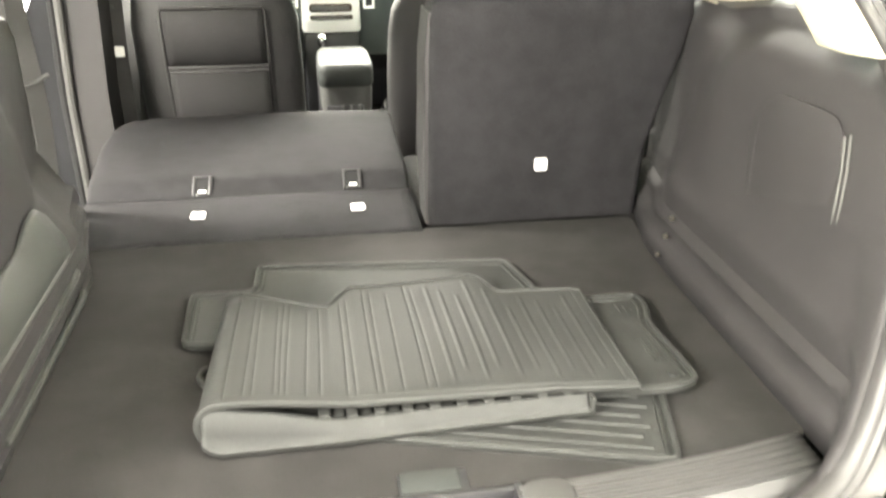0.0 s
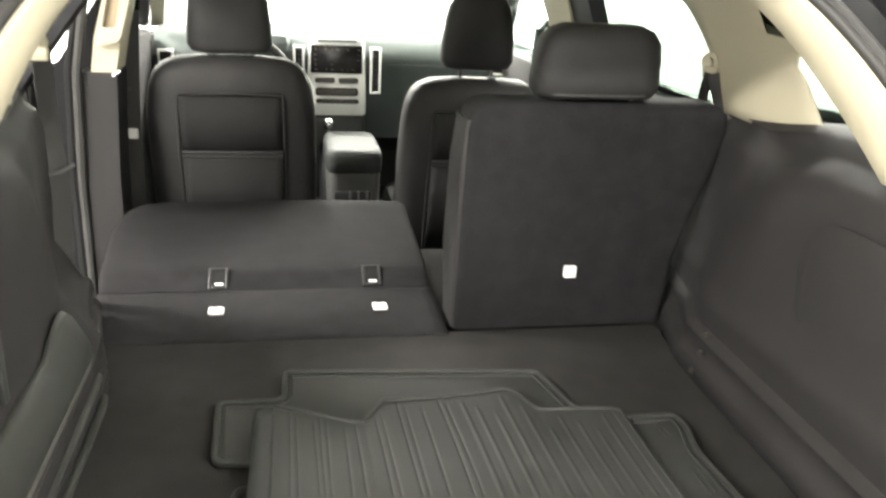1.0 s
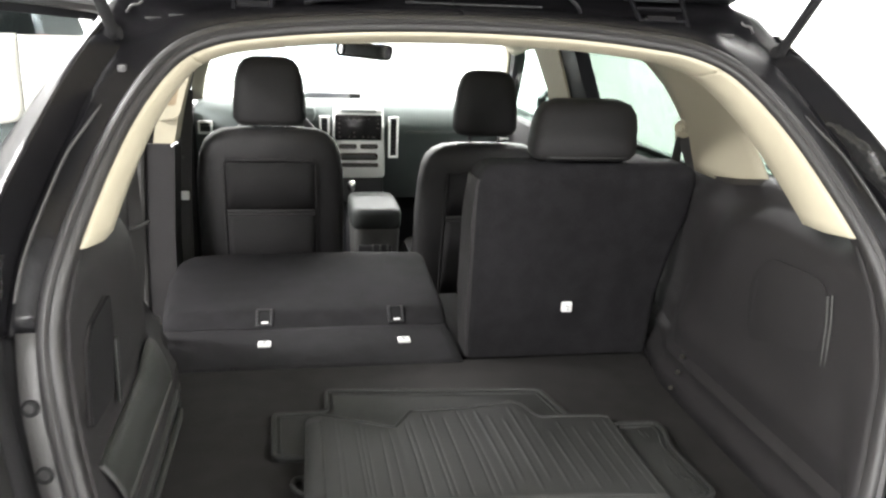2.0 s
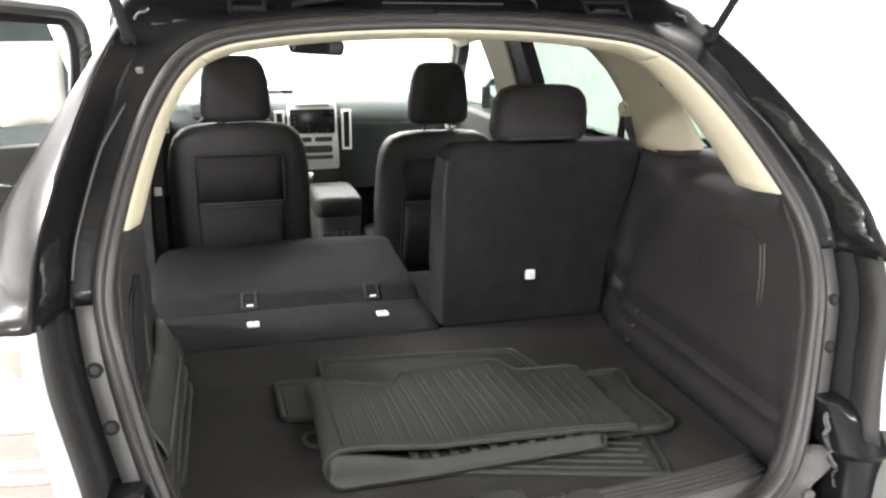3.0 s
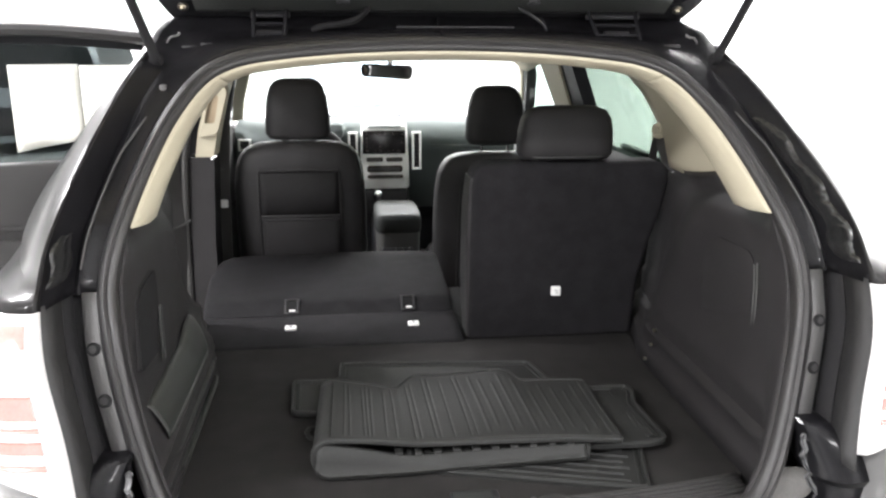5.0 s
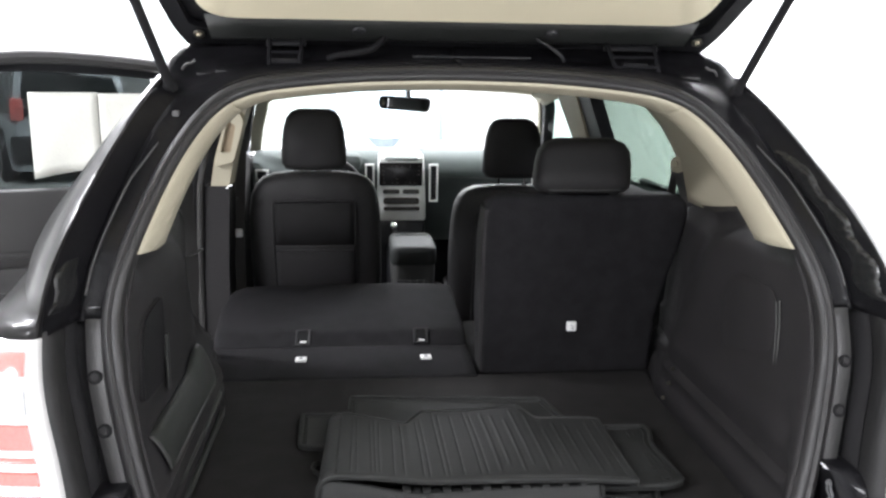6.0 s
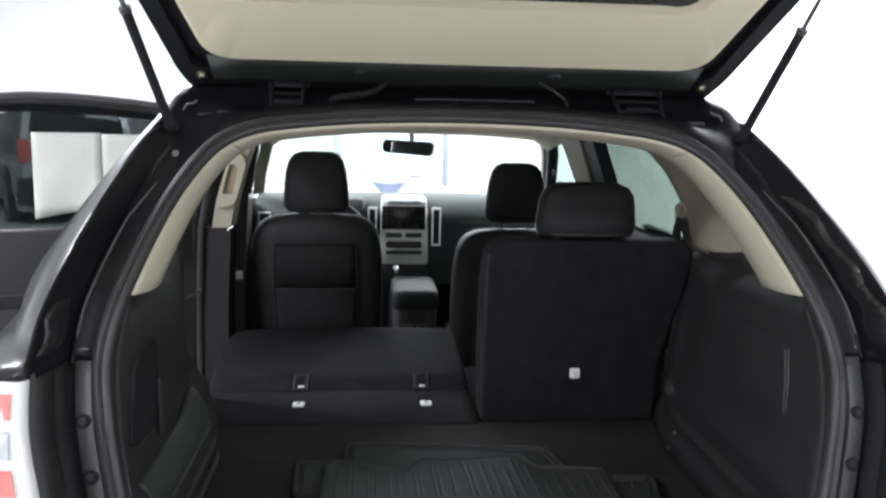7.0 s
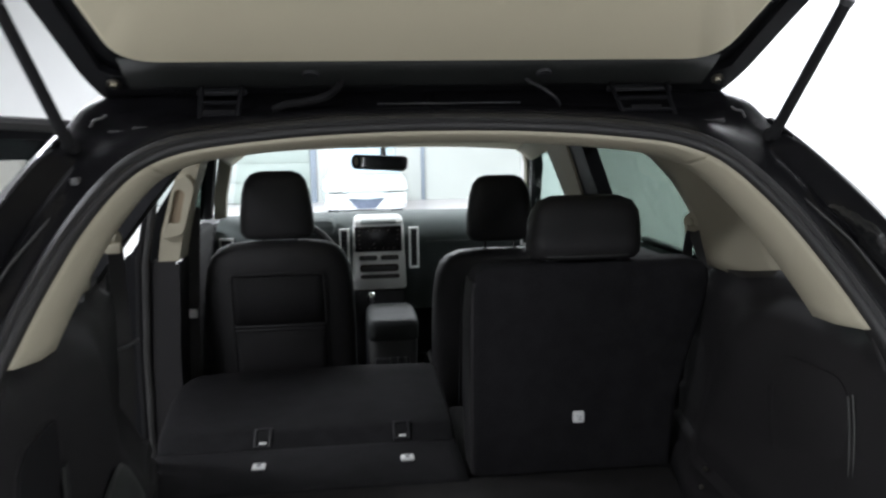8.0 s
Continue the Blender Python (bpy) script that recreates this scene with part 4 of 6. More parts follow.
# belt housing: a raised rounded body with a slanting slot
body6 = rounded([(-0.729, 1.276), (-0.724, 1.30), (-0.680, 1.460), (-0.645, 1.480), (-0.616, 1.44), (-0.664, 1.286)], 0.022, 5)
slot6 = rounded([(-0.707, 1.326), (-0.704, 1.34), (-0.682, 1.426), (-0.668, 1.431), (-0.653, 1.419), (-0.673, 1.326)], 0.010, 5)
rings = [[Vector((x, y, z)) for x, z in body6] for y in (1.672, 1.645)]
rings.append([Vector((-0.676 + (x + 0.676) * 0.90, 1.634, 1.375 + (z - 1.375) * 0.96)) for x, z in body6])
rings += [[Vector((x, y, z)) for x, z in slot6] for y in (1.635, 1.652)]
shift(part("belt_housing", grid(rings, closed=True), BEIGE, pillar, "raised beige belt housing", 40), car)
shift(part("belt_slot", loft([[Vector((x, y, z)) for x, z in slot6] for y in (1.649, 1.655)]), BEIGE_DARK, pillar, "brown-beige slot of the belt slide"), car)
shift(part("pillar_seal", tube([(-0.802, 1.66, 0.5), (-0.80, 1.655, 0.9), (-0.785, 1.65, 1.2), (-0.745, 1.65, 1.42), (-0.68, 1.65, 1.57)], 0.012, 8), SEALGREY, pillar, "rubber door seal"), car)
shift(part("pillar_seal", tube([(-0.83, 1.70, 0.5), (-0.83, 1.70, 0.9), (-0.815, 1.70, 1.2), (-0.77, 1.70, 1.42)], 0.014, 8), MATTEBLACK, pillar), car)


def strap(name, pts, w, mat, parent, normal, label=""):
    ob = shift(part(name, sweep(smooth_path(pts, 6), [(-w / 2, -0.001), (w / 2, -0.001), (w / 2, 0.001), (-w / 2, 0.001)], normal), mat, parent, label, 60), car)
    return ob


belt_r = cp("seat_belt", sweep(smooth_path([(0.690, 1.01, 1.33), (0.679, 1.0, 1.29), (0.672, 0.99, 1.24)], 6), [(-0.012, -0.001), (0.012, -0.001), (0.012, 0.001), (-0.012, 0.001)], (0, -1, 0)), BLACKPL, "dark woven seat belt from the pillar anchor")
strap("webbing", [(0.70, 1.005, 1.33), (0.708, 0.985, 1.29), (0.717, 0.955, 1.24)], 0.034, WEBBING, belt_r, (-0.4, -1, 0))
belt_l = cp("seat_belt", sweep(smooth_path([(-0.698, 1.03, 1.35), (-0.705, 1.06, 1.22), (-0.70, 1.06, 1.09)], 6), [(-0.022, -0.001), (0.022, -0.001), (0.022, 0.001), (-0.022, 0.001)], (1, -0.8, 0)), WEBBING, "dark woven seat belt hanging at the doorway")
shift(part("buckle", tube([(-0.722, 1.045, 1.083), (-0.69, 1.045, 1.092), (-0.665, 1.055, 1.106)], 0.0045, 8), BODY_GREY, belt_l, "steel belt tongue"), car)
strap("webbing", [(-0.70, 1.06, 1.09), (-0.705, 1.08, 1.0), (-0.72, 1.10, 0.85), (-0.72, 1.1, 0.7)], 0.045, WEBBING, belt_l, (1, -0.8, 0))
belt_f = cp("seat_belt", sweep(smooth_path([(-0.664, 1.82, 1.36), (-0.682, 1.82, 1.05), (-0.69, 1.84, 0.72)], 6), [(-0.022, -0.001), (0.022, -0.001), (0.022, 0.001), (-0.022, 0.001)], (0, -1, 0)), WEBBING, "dark front seat belt beside the middle pillar")
shift(part("buckle", box(-0.696, -0.668, 1.80, 1.812, 0.992, 1.024, 0.005), SILVER, belt_f, "bright belt tongue"), car)
shift(part("belt_button", disc((-0.686, 1.815, 1.136), (0, -1, 0), 0.006, 0.006, 10), TRIM_GREY, belt_f), car)
# added chrome bit that gives the small glint at the trim's upper edge
shift(part("glint_piece", tube([(-0.694, 1.655, 1.199), (-0.686, 1.650, 1.204), (-0.674, 1.652, 1.211)], 0.005, 8), CHROME, pillar, "small chrome piece added for a glint at the trim edge"), car)


# ---------------------------------------------------------------- the raised tailgate
HA = math.radians(30)
HV, HN = Vector((0, -math.cos(HA), math.sin(HA))), Vector((0, math.sin(HA), math.cos(HA)))
H0 = Vector((0, 0.64, 1.675))


def on_gate(x, v, off=0.0):
    return H0 + Vector((x, 0, 0)) + HV * v + HN * off


def gate_frame():
    """Outer frame: a rounded loop from the hinge edge to the handle edge."""
    outer = rounded([(-0.600, -0.055), (0.600, -0.055), (0.624, 0.03), (0.636, 0.15), (0.668, 0.45), (0.70, 0.75), (0.62, 1.10), (-0.62, 1.10), (-0.70, 0.75), (-0.668, 0.45), (-0.636, 0.15), (-0.624, 0.03)], 0.03, 5)
    inner = [(x * 0.925, 0.055 + (v - 0.055) * 0.965 if v > 0.06 else 0.045 + v * 0.2) for x, v in outer]
    bm = bmesh.new()
    a = [[on_gate(x * k, v + dv, o) for x, v in outer] for k, dv, o in ((1.0, 0, 0.07), (1.0, 0, 0.02), (0.985, 0.004, -0.004))]
    b = [[on_gate(x, v, o) for x, v in inner] for o in (-0.004, 0.02)]
    grid(a + b, bm, closed=True)
    return bm


gate = cp("tailgate", gate_frame(), SATIN, "raised glossy black tailgate with beige lining", 30)
skin_pts = rounded([(-0.585, -0.04), (0.585, -0.04), (0.605, 0.05), (0.665, 0.45), (0.70, 0.75), (0.62, 1.10), (-0.62, 1.10), (-0.70, 0.75), (-0.665, 0.45)], 0.07, 5)
shift(part("outer_skin", loft([[on_gate(x, v, o) for x, v in skin_pts] for o in (0.066, 0.085)]), PAINT, gate), car)
# beige lining with the glass opening
lo = rounded([(-0.540, 0.083), (0.540, 0.083), (0.560, 0.22), (0.592, 0.45), (0.61, 0.70), (0.57, 1.03), (-0.57, 1.03), (-0.61, 0.70), (-0.592, 0.45), (-0.560, 0.22)], 0.085, 6)
gl = []
for x, v in lo:
    gl.append((x * 0.84, 0.272 + (v - 0.083) * 0.42 + 0.05 * (1 - min(1.0, (x / 0.5) ** 2)) * (1 if v < 0.3 else 0)))
rings = [[on_gate(x, v, o) for x, v in lo] for o in (0.004, -0.008)]
rings += [[on_gate(x * 0.985, 0.5 + (v - 0.5) * 0.985, -0.013) for x, v in lo], [on_gate(x, v, -0.011) for x, v in gl], [on_gate(x * 0.99, 0.4 + (v - 0.4) * 0.985, 0.0) for x, v in gl], [on_gate(x * 0.98, 0.4 + (v - 0.4) * 0.97, 0.03) for x, v in gl]]
shift(part("gate_lining", grid(rings, closed=True), BEIGE_LINER, gate, "beige plastic tailgate lining", 30), car)
rings = [[on_gate(x * 1.125, 0.5 + (v - 0.5) * 1.16, 0.016) for x, v in lo], [on_gate(x * 1.03, 0.5 + (v - 0.5) * 1.03, 0.010) for x, v in lo], [on_gate(x, v, 0.012) for x, v in gl]]
shift(thick(part("inner_panel", grid(rings, closed=True), SATIN, gate, "black painted inner tailgate panel"), 0.003, 0), car)
shift(part("rear_window", loft([[on_gate(x * 0.985, 0.4 + (v - 0.4) * 0.98, o) for x, v in gl] for o in (0.012, 0.018)]), DARKGLASS, gate, "dark rear window glass"), car)
band = [[on_gate(x, v, -0.006 - 0.001 * (v > 0.03)) for x in np.linspace(-0.54, 0.54, 13)] for v in (0.0, 0.008, 0.05, 0.094)]
shift(thick(part("liner_edge_band", grid(band), LEDGE, gate, "dark plastic band along the hinge edge"), 0.004, 0), car)
for s in (1, -1):
    b = disc(on_gate(s * 0.563, 0.022, -0.008), -HN, 0.012, 0.006, 16)
    disc(on_gate(s * 0.563, 0.022, -0.013), -HN, 0.006, 0.006, 6, bm=b)
    shift(part("bump_stop", b, STEEL, gate, "brass-coloured fixing bolt"), car)
    clip = disc(on_gate(s * 0.215, 0.045, -0.010), -HN, 0.015, 0.005, 20, r2=0.013)
    disc(on_gate(s * 0.215, 0.045, -0.013), -HN, 0.008, 0.004, 16, bm=clip)
    shift(part("clip", clip, BLACKPL, gate, "round black push clip"), car)
    # grey plates in place of pale reflections, and a bright fold of sealer in the upper corner
    for x0, x1, z0, z1 in ((0.489, 0.550, 1.574, 1.598),) if s > 0 else ((-0.560, -0.528, 1.560, 1.594), (-0.520, -0.492, 1.568, 1.600), (-0.488, -0.468, 1.577, 1.599)):
        shift(part("reflection_plate", box(x0, x1, 0.5475, 0.575, z0, z1, 0.002), DARKPANEL, gate, "grey plate standing in for a pale reflection"), car)
    fold = [Vector((s * x, 0.549 + 0.004 * math.sin(150 * x), z + 0.003 * math.sin(230 * x))) for x, z in [(0.562 + 0.0035 * i, 1.622 - 0.0026 * i) for i in range(13)]]
    shift(part("sealer_fold", sweep(fold, circle(0.0026, 7, 0.0016), (0, -1, 0.3)), BODY_GREY, gate, "pale crinkled seam sealer", 70), car)
    # hinge: two side plates, bars between them and a flat foot
    hc, hw0, hw1 = (0.412, 0.056, 0.050) if s > 0 else (-0.378, 0.036, 0.033)
    h = bmesh.new()
    for d in (-1, 1):
        tube(smooth_path([(hc + d * hw1, 0.572, 1.606), (hc + d * hw1, 0.585, 1.622), (hc + d * (hw0 + hw1) / 2, 0.61, 1.645), (hc + d * hw0, 0.632, 1.668), (hc + d * hw0 * 1.1, 0.625, 1.682)], 4), 0.0048, 6, bm=h)
    for y, z in ((0.582, 1.618), (0.606, 1.641), (0.630, 1.666)):
        tube([(hc - hw1, y, z), (hc + hw1, y, z)], 0.0035, 6, bm=h)
    hinge = shift(part("hinge", h, SATIN, gate, "black tailgate hinge"), car)
    shift(part("hinge_foot", box(hc - 0.030, hc + 0.030, 0.588, 0.602, 1.616, 1.628, 0.003), MATTEBLACK, hinge), car)
    shift(part("hinge_pin", tube([(hc - hw0 - 0.008, 0.633, 1.660), (hc + hw0 + 0.008, 0.633, 1.660)], 0.0055, 8), BLACKPL, hinge), car)
    # gas strut
    a, b2 = Vector((s * 0.594, 0.452, 1.569)), Vector((s * 0.664, 0.245, 1.90))
    d = b2 - a
    st = cp("gas_strut", tube([a, a + d * 0.62], 0.0098, 12), MATTEBLACK, "black gas strut holding the tailgate")
    shift(part("rod", tube([a + d * 0.6, b2], 0.0048, 8), BLACKPL, st, "thin dark steel rod"), car)
    shift(part("collar", tube([a + d * 0.605, a + d * 0.63], 0.0115, 12), BLACKPL, st), car)
    shift(part("ball_joint", disc(a + Vector((s * 0.010, 0.012, -0.006)), (-s, -0.4, 0.3), 0.012, 0.02, 14), MATTEBLACK, st), car)
wire = tube(smooth_path([(-0.285, 0.612, 1.628), (-0.26, 0.605, 1.636), (-0.229, 0.605, 1.640), (-0.19, 0.608, 1.650), (-0.166, 0.618, 1.668), (-0.158, 0.625, 1.685)], 14), 0.0075, 8)
for v in wire.verts:
    v.co += Vector((0, 0, 0.0006)) * (1 if int(v.co.x * 300) % 2 else -1)
shift(part("wire_conduit", wire, MATTEBLACK, gate, "ribbed black wiring conduit"), car)
shift(part("wire_conduit", tube(smooth_path([(0.180, 0.62, 1.690), (0.190, 0.615, 1.676), (0.214, 0.608, 1.662), (0.240, 0.605, 1.642), (0.250, 0.612, 1.628)], 8), 0.0038, 8), BLACKPL, gate), car)
# bead of sealer in the hinge channel, grey and only as long as its highlight
bead = [Vector((-0.095 + 0.008 * i, 0.629 + 0.0006 * math.sin(i * 1.9), 1.636)) for i in range(35)]
cp("channel_highlight_bead", sweep(bead, circle(0.0022, 8), (0, -1, 0)), FLANGE, "sealer bead along the roof channel, greyed for its highlight")


# ---------------------------------------------------------------- the open rear side door
DM = pose(-0.905, 1.74, 0, 0, 0, 20)


def dp(name, bm, mat, parent, label="", angle=38):
    bm.transform(DM)
    return shift(part(name, bm, mat, parent, label, angle), car)


# in its own plan the door runs from its hinge along -x; its lining faces -y
dbm = box(-1.02, 0.0, 0.02, 0.10, 0.42, 1.20, 0.025)
door = dp("open_rear_door", dbm, PAINT, car, "open rear side door with dark lining and paper on its window")
fr = bmesh.new()
sweep(smooth_path([(-0.02, 0.05, 1.12), (-0.02, 0.05, 1.18), (0.03, 0.05, 1.42), (0.018, 0.05, 1.572), (-0.08, 0.05, 1.600), (-0.45, 0.05, 1.618), (-0.72, 0.05, 1.573), (-0.92, 0.05, 1.38), (-1.0, 0.05, 1.18)], 8), [(-0.024, -0.012), (-0.022, 0.016), (0.018, 0.022), (0.023, 0.010), (0.024, -0.014), (0.0, -0.02)], (0, -1, 0), False, fr)
dp("door_frame", fr, SATIN, door, "black window frame")
fr = bmesh.new()
tube(smooth_path([(-0.0, 0.02, 1.20), (0.050, 0.02, 1.42), (0.036, 0.02, 1.585), (-0.08, 0.0, 1.622), (-0.45, 0.0, 1.64), (-0.74, 0.0, 1.59)], 8), 0.021, 8, bm=fr)
dp("door_seal", fr, RUBBER_SEAL, door)
gp = bmesh.new()
gpts = [(-0.03, 1.19), (0.0, 1.42), (-0.05, 1.585), (-0.45, 1.602), (-0.71, 1.555), (-0.88, 1.38), (-0.98, 1.19)]
loft([[Vector((x, y, z)) for x, z in gpts] for y in (0.048, 0.052)], gp)
dp("door_glass", gp, glass("door_glass", (0.20, 0.215, 0.215), 0.012), door, "tinted door glass").visible_shadow = False
ln = box(-0.98, -0.03, -0.02, 0.03, 0.50, 1.205, 0.02)
lining = dp("door_lining", ln, DOORTRIM, door, "charcoal moulded door lining")
dp("armrest", box(-0.93, -0.10, -0.06, -0.021, 0.86, 0.95, 0.02), DOORTRIM, lining, "padded charcoal armrest")
dp("lining_rail", box(-0.95, -0.06, -0.03, -0.021, 0.975, 0.995, 0.004), DOORTRIM, lining)
hd = tube(smooth_path([(-0.272, -0.03, 1.055), (-0.274, -0.05, 1.09), (-0.255, -0.054, 1.094), (-0.205, -0.05, 1.084), (-0.195, -0.03, 1.08)], 5), 0.006, 8)
dp("door_handle", hd, CHROME, door, "chrome inner door handle")
dp("handle_recess", box(-0.28, -0.12, -0.028, -0.018, 1.035, 1.09, 0.008), BLACKPL, door)


def sheet(x0, x1, z0, z1, seed, skew):
    rnd = random.Random(seed)
    rows = []
    for i in range(9):
        row = []
        for j in range(9):
            u, v = i / 8, j / 8
            x = x0 + (x1 - x0) * u
            z = z1 + (z0 + skew * u - z1) * v
            row.append(Vector((x, 0.036 - 0.006 * math.sin(7 * u + 5 * v + seed) * v - rnd.random() * 0.002, z)))
        rows.append(row)
    return grid(rows)


thick(dp("paper_sheet", sheet(-0.44, -0.225, 1.235, 1.527, 3, 0.035), PAPER, door, "plain white paper sheet taped to the glass"), 0.0006, 0)
thick(dp("paper_sheet", sheet(-0.222, -0.02, 1.262, 1.523, 8, 0.0), PAPER, door, "plain white paper sheet taped to the glass"), 0.0006, 0)
tagged(car, "glossy black sport utility car with raised tailgate and open rear door", "car")


# ---------------------------------------------------------------- dashboard
dash = empty("dashboard", 0, 3.05, 0.85)


def dd(name, bm, mat, parent=None, label="", angle=38):
    return shift(part(name, bm, mat, parent or dash, label, angle), dash)


rows = []
for y, z in ((3.10, 0.72), (3.02, 0.86), (2.955, 0.97), (2.90, 1.06), (2.872, 1.115), (2.885, 1.155), (2.93, 1.190), (3.02, 1.211), (3.15, 1.211), (3.30, 1.203), (3.34, 0.72)):
    rows.append([Vector((x, y + 0.05 * (abs(x) / 0.75) ** 2, z - 0.012 * (abs(x) / 0.75) ** 2)) for x in np.linspace(-0.78, 0.78, 21)])
dd("dash_top", grid(rows), DASH, None, "soft grey-green dashboard moulding", 50)
dd("dash_line", box(0.20, 0.72, 2.864, 2.874, 1.087, 1.090, 0.001), TRIM_GREY)
rings = []
for z, hx, y in ((0.872, 0.122, 2.842), (0.885, 0.128, 2.838), (0.98, 0.126, 2.835), (1.10, 0.121, 2.835), (1.190, 0.117, 2.842), (1.206, 0.112, 2.86), (1.212, 0.10, 2.90)):
    rings.append(superring(-0.024, y + 0.05, z, hx, 0.05, 6, 28))
stack = dd("control_fascia", loft(rings), SILVER, None, "silver plastic control fascia")
radio = dd("radio", box(-0.136, 0.082, 2.826, 2.85, 1.052, 1.170, 0.006), SCREEN, stack, "black radio unit with small buttons")
rnd = random.Random(5)
for i in range(5):
    for j in range(9):
        if rnd.random() < (0.75 if i in (0, 4) or j in (0, 8) else 0.12):
            x = -0.122 + j * 0.0225 + rnd.random() * 0.004
            z = 1.066 + i * 0.021
            dd("radio_button", box(x, x + 0.006 + rnd.random() * 0.008, 2.8245, 2.827, z, z + 0.004), MARKS, stack)
for x0, x1, z0, z1 in ((-0.118, -0.034, 1.012, 1.034), (-0.018, 0.066, 1.012, 1.034), (-0.116, 0.066, 0.958, 0.992), (-0.114, 0.068, 0.926, 0.944)):
    r = (z1 - z0) / 2
    pts = rounded([(x0, z0), (x1, z0), (x1, z1), (x0, z1)], r, 5)
    dd("control_panel", loft([[Vector((x, y, z)) for x, z in pts] for y in (2.828, 2.842)]), OVALGLINT, stack, "dark oval control panel")
    pts2 = [((x0 + x1) / 2 + (x - (x0 + x1) / 2) * 0.9, (z0 + z1) / 2 + (z - (z0 + z1) / 2) * 0.55) for x, z in pts]
    dd("control_buttons", loft([[Vector((x, y, z)) for x, z in pts2] for y in (2.8265, 2.83)]), TRIM_GREY, stack)
dd("speaker_grille", box(-0.110, 0.062, 2.839, 2.87, 1.174, 1.198, 0.011), GRILLEGREY, stack, "grey grille")


def vent(cx, z0, z1, w, y, n):
    fr = bmesh.new()
    x0, x1 = cx - w / 2, cx + w / 2
    for b in ((x0 - 0.010, x0, z0 - 0.010, z1 + 0.010), (x1, x1 + 0.010, z0 - 0.010, z1 + 0.010), (x0, x1, z1, z1 + 0.010), (x0, x1, z0 - 0.010, z0)):
        box(b[0], b[1], y - 0.006, y + 0.02, b[2], b[3], 0.002, bm=fr)
    v = dd("air_vent", fr, SILVER, None, "silver-framed air vent")
    dd("vent_back", box(x0, x1, y + 0.012, y + 0.03, z0, z1), BLACKPL, v)
    for i in range(n):
        z = z0 + (i + 0.5) * (z1 - z0) / n
        dd("slat", box(x0, x1, y, y + 0.01, z - 0.002, z + 0.002), BLACKPL, v)
    dd("vent_bar", box(x0, x1, y - 0.003, y + 0.012, (z0 + z1) / 2 - 0.004, (z0 + z1) / 2 + 0.004), BLACKPL, v)


vent(0.140, 0.978, 1.152, 0.028, 2.838, 9)
vent(-0.184, 0.985, 1.152, 0.028, 2.838, 9)
vent(-0.729, 1.074, 1.115, 0.046, 2.905, 4)
vent(0.70, 1.06, 1.11, 0.05, 2.905, 4)
rim = smooth_path([Vector((-0.40 + 0.185 * math.cos(a), 2.60 + 0.06 * math.sin(a), 1.03 + 0.175 * math.sin(a))) for a in np.linspace(0, 2 * math.pi, 25)[:-1]], 2, True)
wheel = dd("steering_wheel", sweep(rim, circle(0.016, 10), (0, -1, 0.3), True), LEATHER, None, "black leather steering wheel")
dd("hub", box(-0.47, -0.33, 2.59, 2.66, 0.97, 1.08, 0.03), BLACKPL, wheel)
for x0, x1, z0, z1 in ((-0.575, -0.45, 1.02, 1.05), (-0.35, -0.225, 1.02, 1.05), (-0.42, -0.38, 0.86, 0.99)):
    dd("spoke", box(x0, x1, 2.585, 2.605, z0, z1, 0.006), BLACKPL, wheel)
dd("steering_column", tube([(-0.40, 2.64, 1.02), (-0.40, 2.95, 0.96)], 0.05, 12), BLACKPL, wheel)
dd("instrument_hood", box(-0.60, -0.22, 2.80, 2.95, 1.13, 1.215, 0.04), DASH)
dd("lower_dash", box(-0.15, 0.10, 2.84, 2.95, 0.5, 0.875, 0.03), BLACKPL)
tagged(dash, "grey-green dashboard with silver control fascia and vents", "dashboard")

# ---------------------------------------------------------------- centre console
con = empty("centre_console", -0.01, 2.3, 0.46)


def cc(name, bm, mat, parent=None, label="", angle=38):
    return shift(part(name, bm, mat, parent or con, label, angle), con)


rings = [superring(0.0, 2.31, z, hx, hy, 7, 36) for z, hx, hy in ((0.46, 0.088, 0.17), (0.62, 0.090, 0.172), (0.785, 0.096, 0.178), (0.800, 0.094, 0.176))]
cc("console_body", loft(rings), TRIM_GREY)
rings = [superring(0.0, 2.31, z, hx, hy, 6.5, 40) for z, hx, hy in ((0.800, 0.098, 0.180), (0.806, 0.101, 0.184), (0.855, 0.101, 0.185), (0.868, 0.098, 0.182), (0.877, 0.090, 0.174), (0.880, 0.07, 0.15), (0.881, 0.03, 0.08))]
cc("armrest_lid", loft(rings), SMOOTH_GREY, None, "padded grey armrest lid", 60)
cc("rear_vent", box(-0.075, 0.06, 2.130, 2.15, 0.66, 0.735, 0.006), BLACKPL)
for i in range(3):
    cc("cup_rib", box(-0.02 + i * 0.03, -0.012 + i * 0.03, 2.124, 2.14, 0.66, 0.735, 0.002), TRIM_GREY)
cc("front_console", box(-0.10, 0.085, 2.46, 2.90, 0.46, 0.76, 0.03), BLACKPL)
lever = cc("gear_lever", tube([(-0.07, 2.62, 0.74), (-0.072, 2.60, 0.865)], 0.009, 10), CHROME, None, "chrome gear lever")
k = bmesh.new()
bmesh.ops.create_uvsphere(k, u_segments=16, v_segments=10, radius=0.021)
k.transform(Matrix.Translation((-0.072, 2.598, 0.882)) @ Matrix.Diagonal((1, 1.1, 1.2, 1)))
cc("lever_knob", k, CHROME, lever)
tagged(con, "dark grey centre console with padded armrest lid", "console")

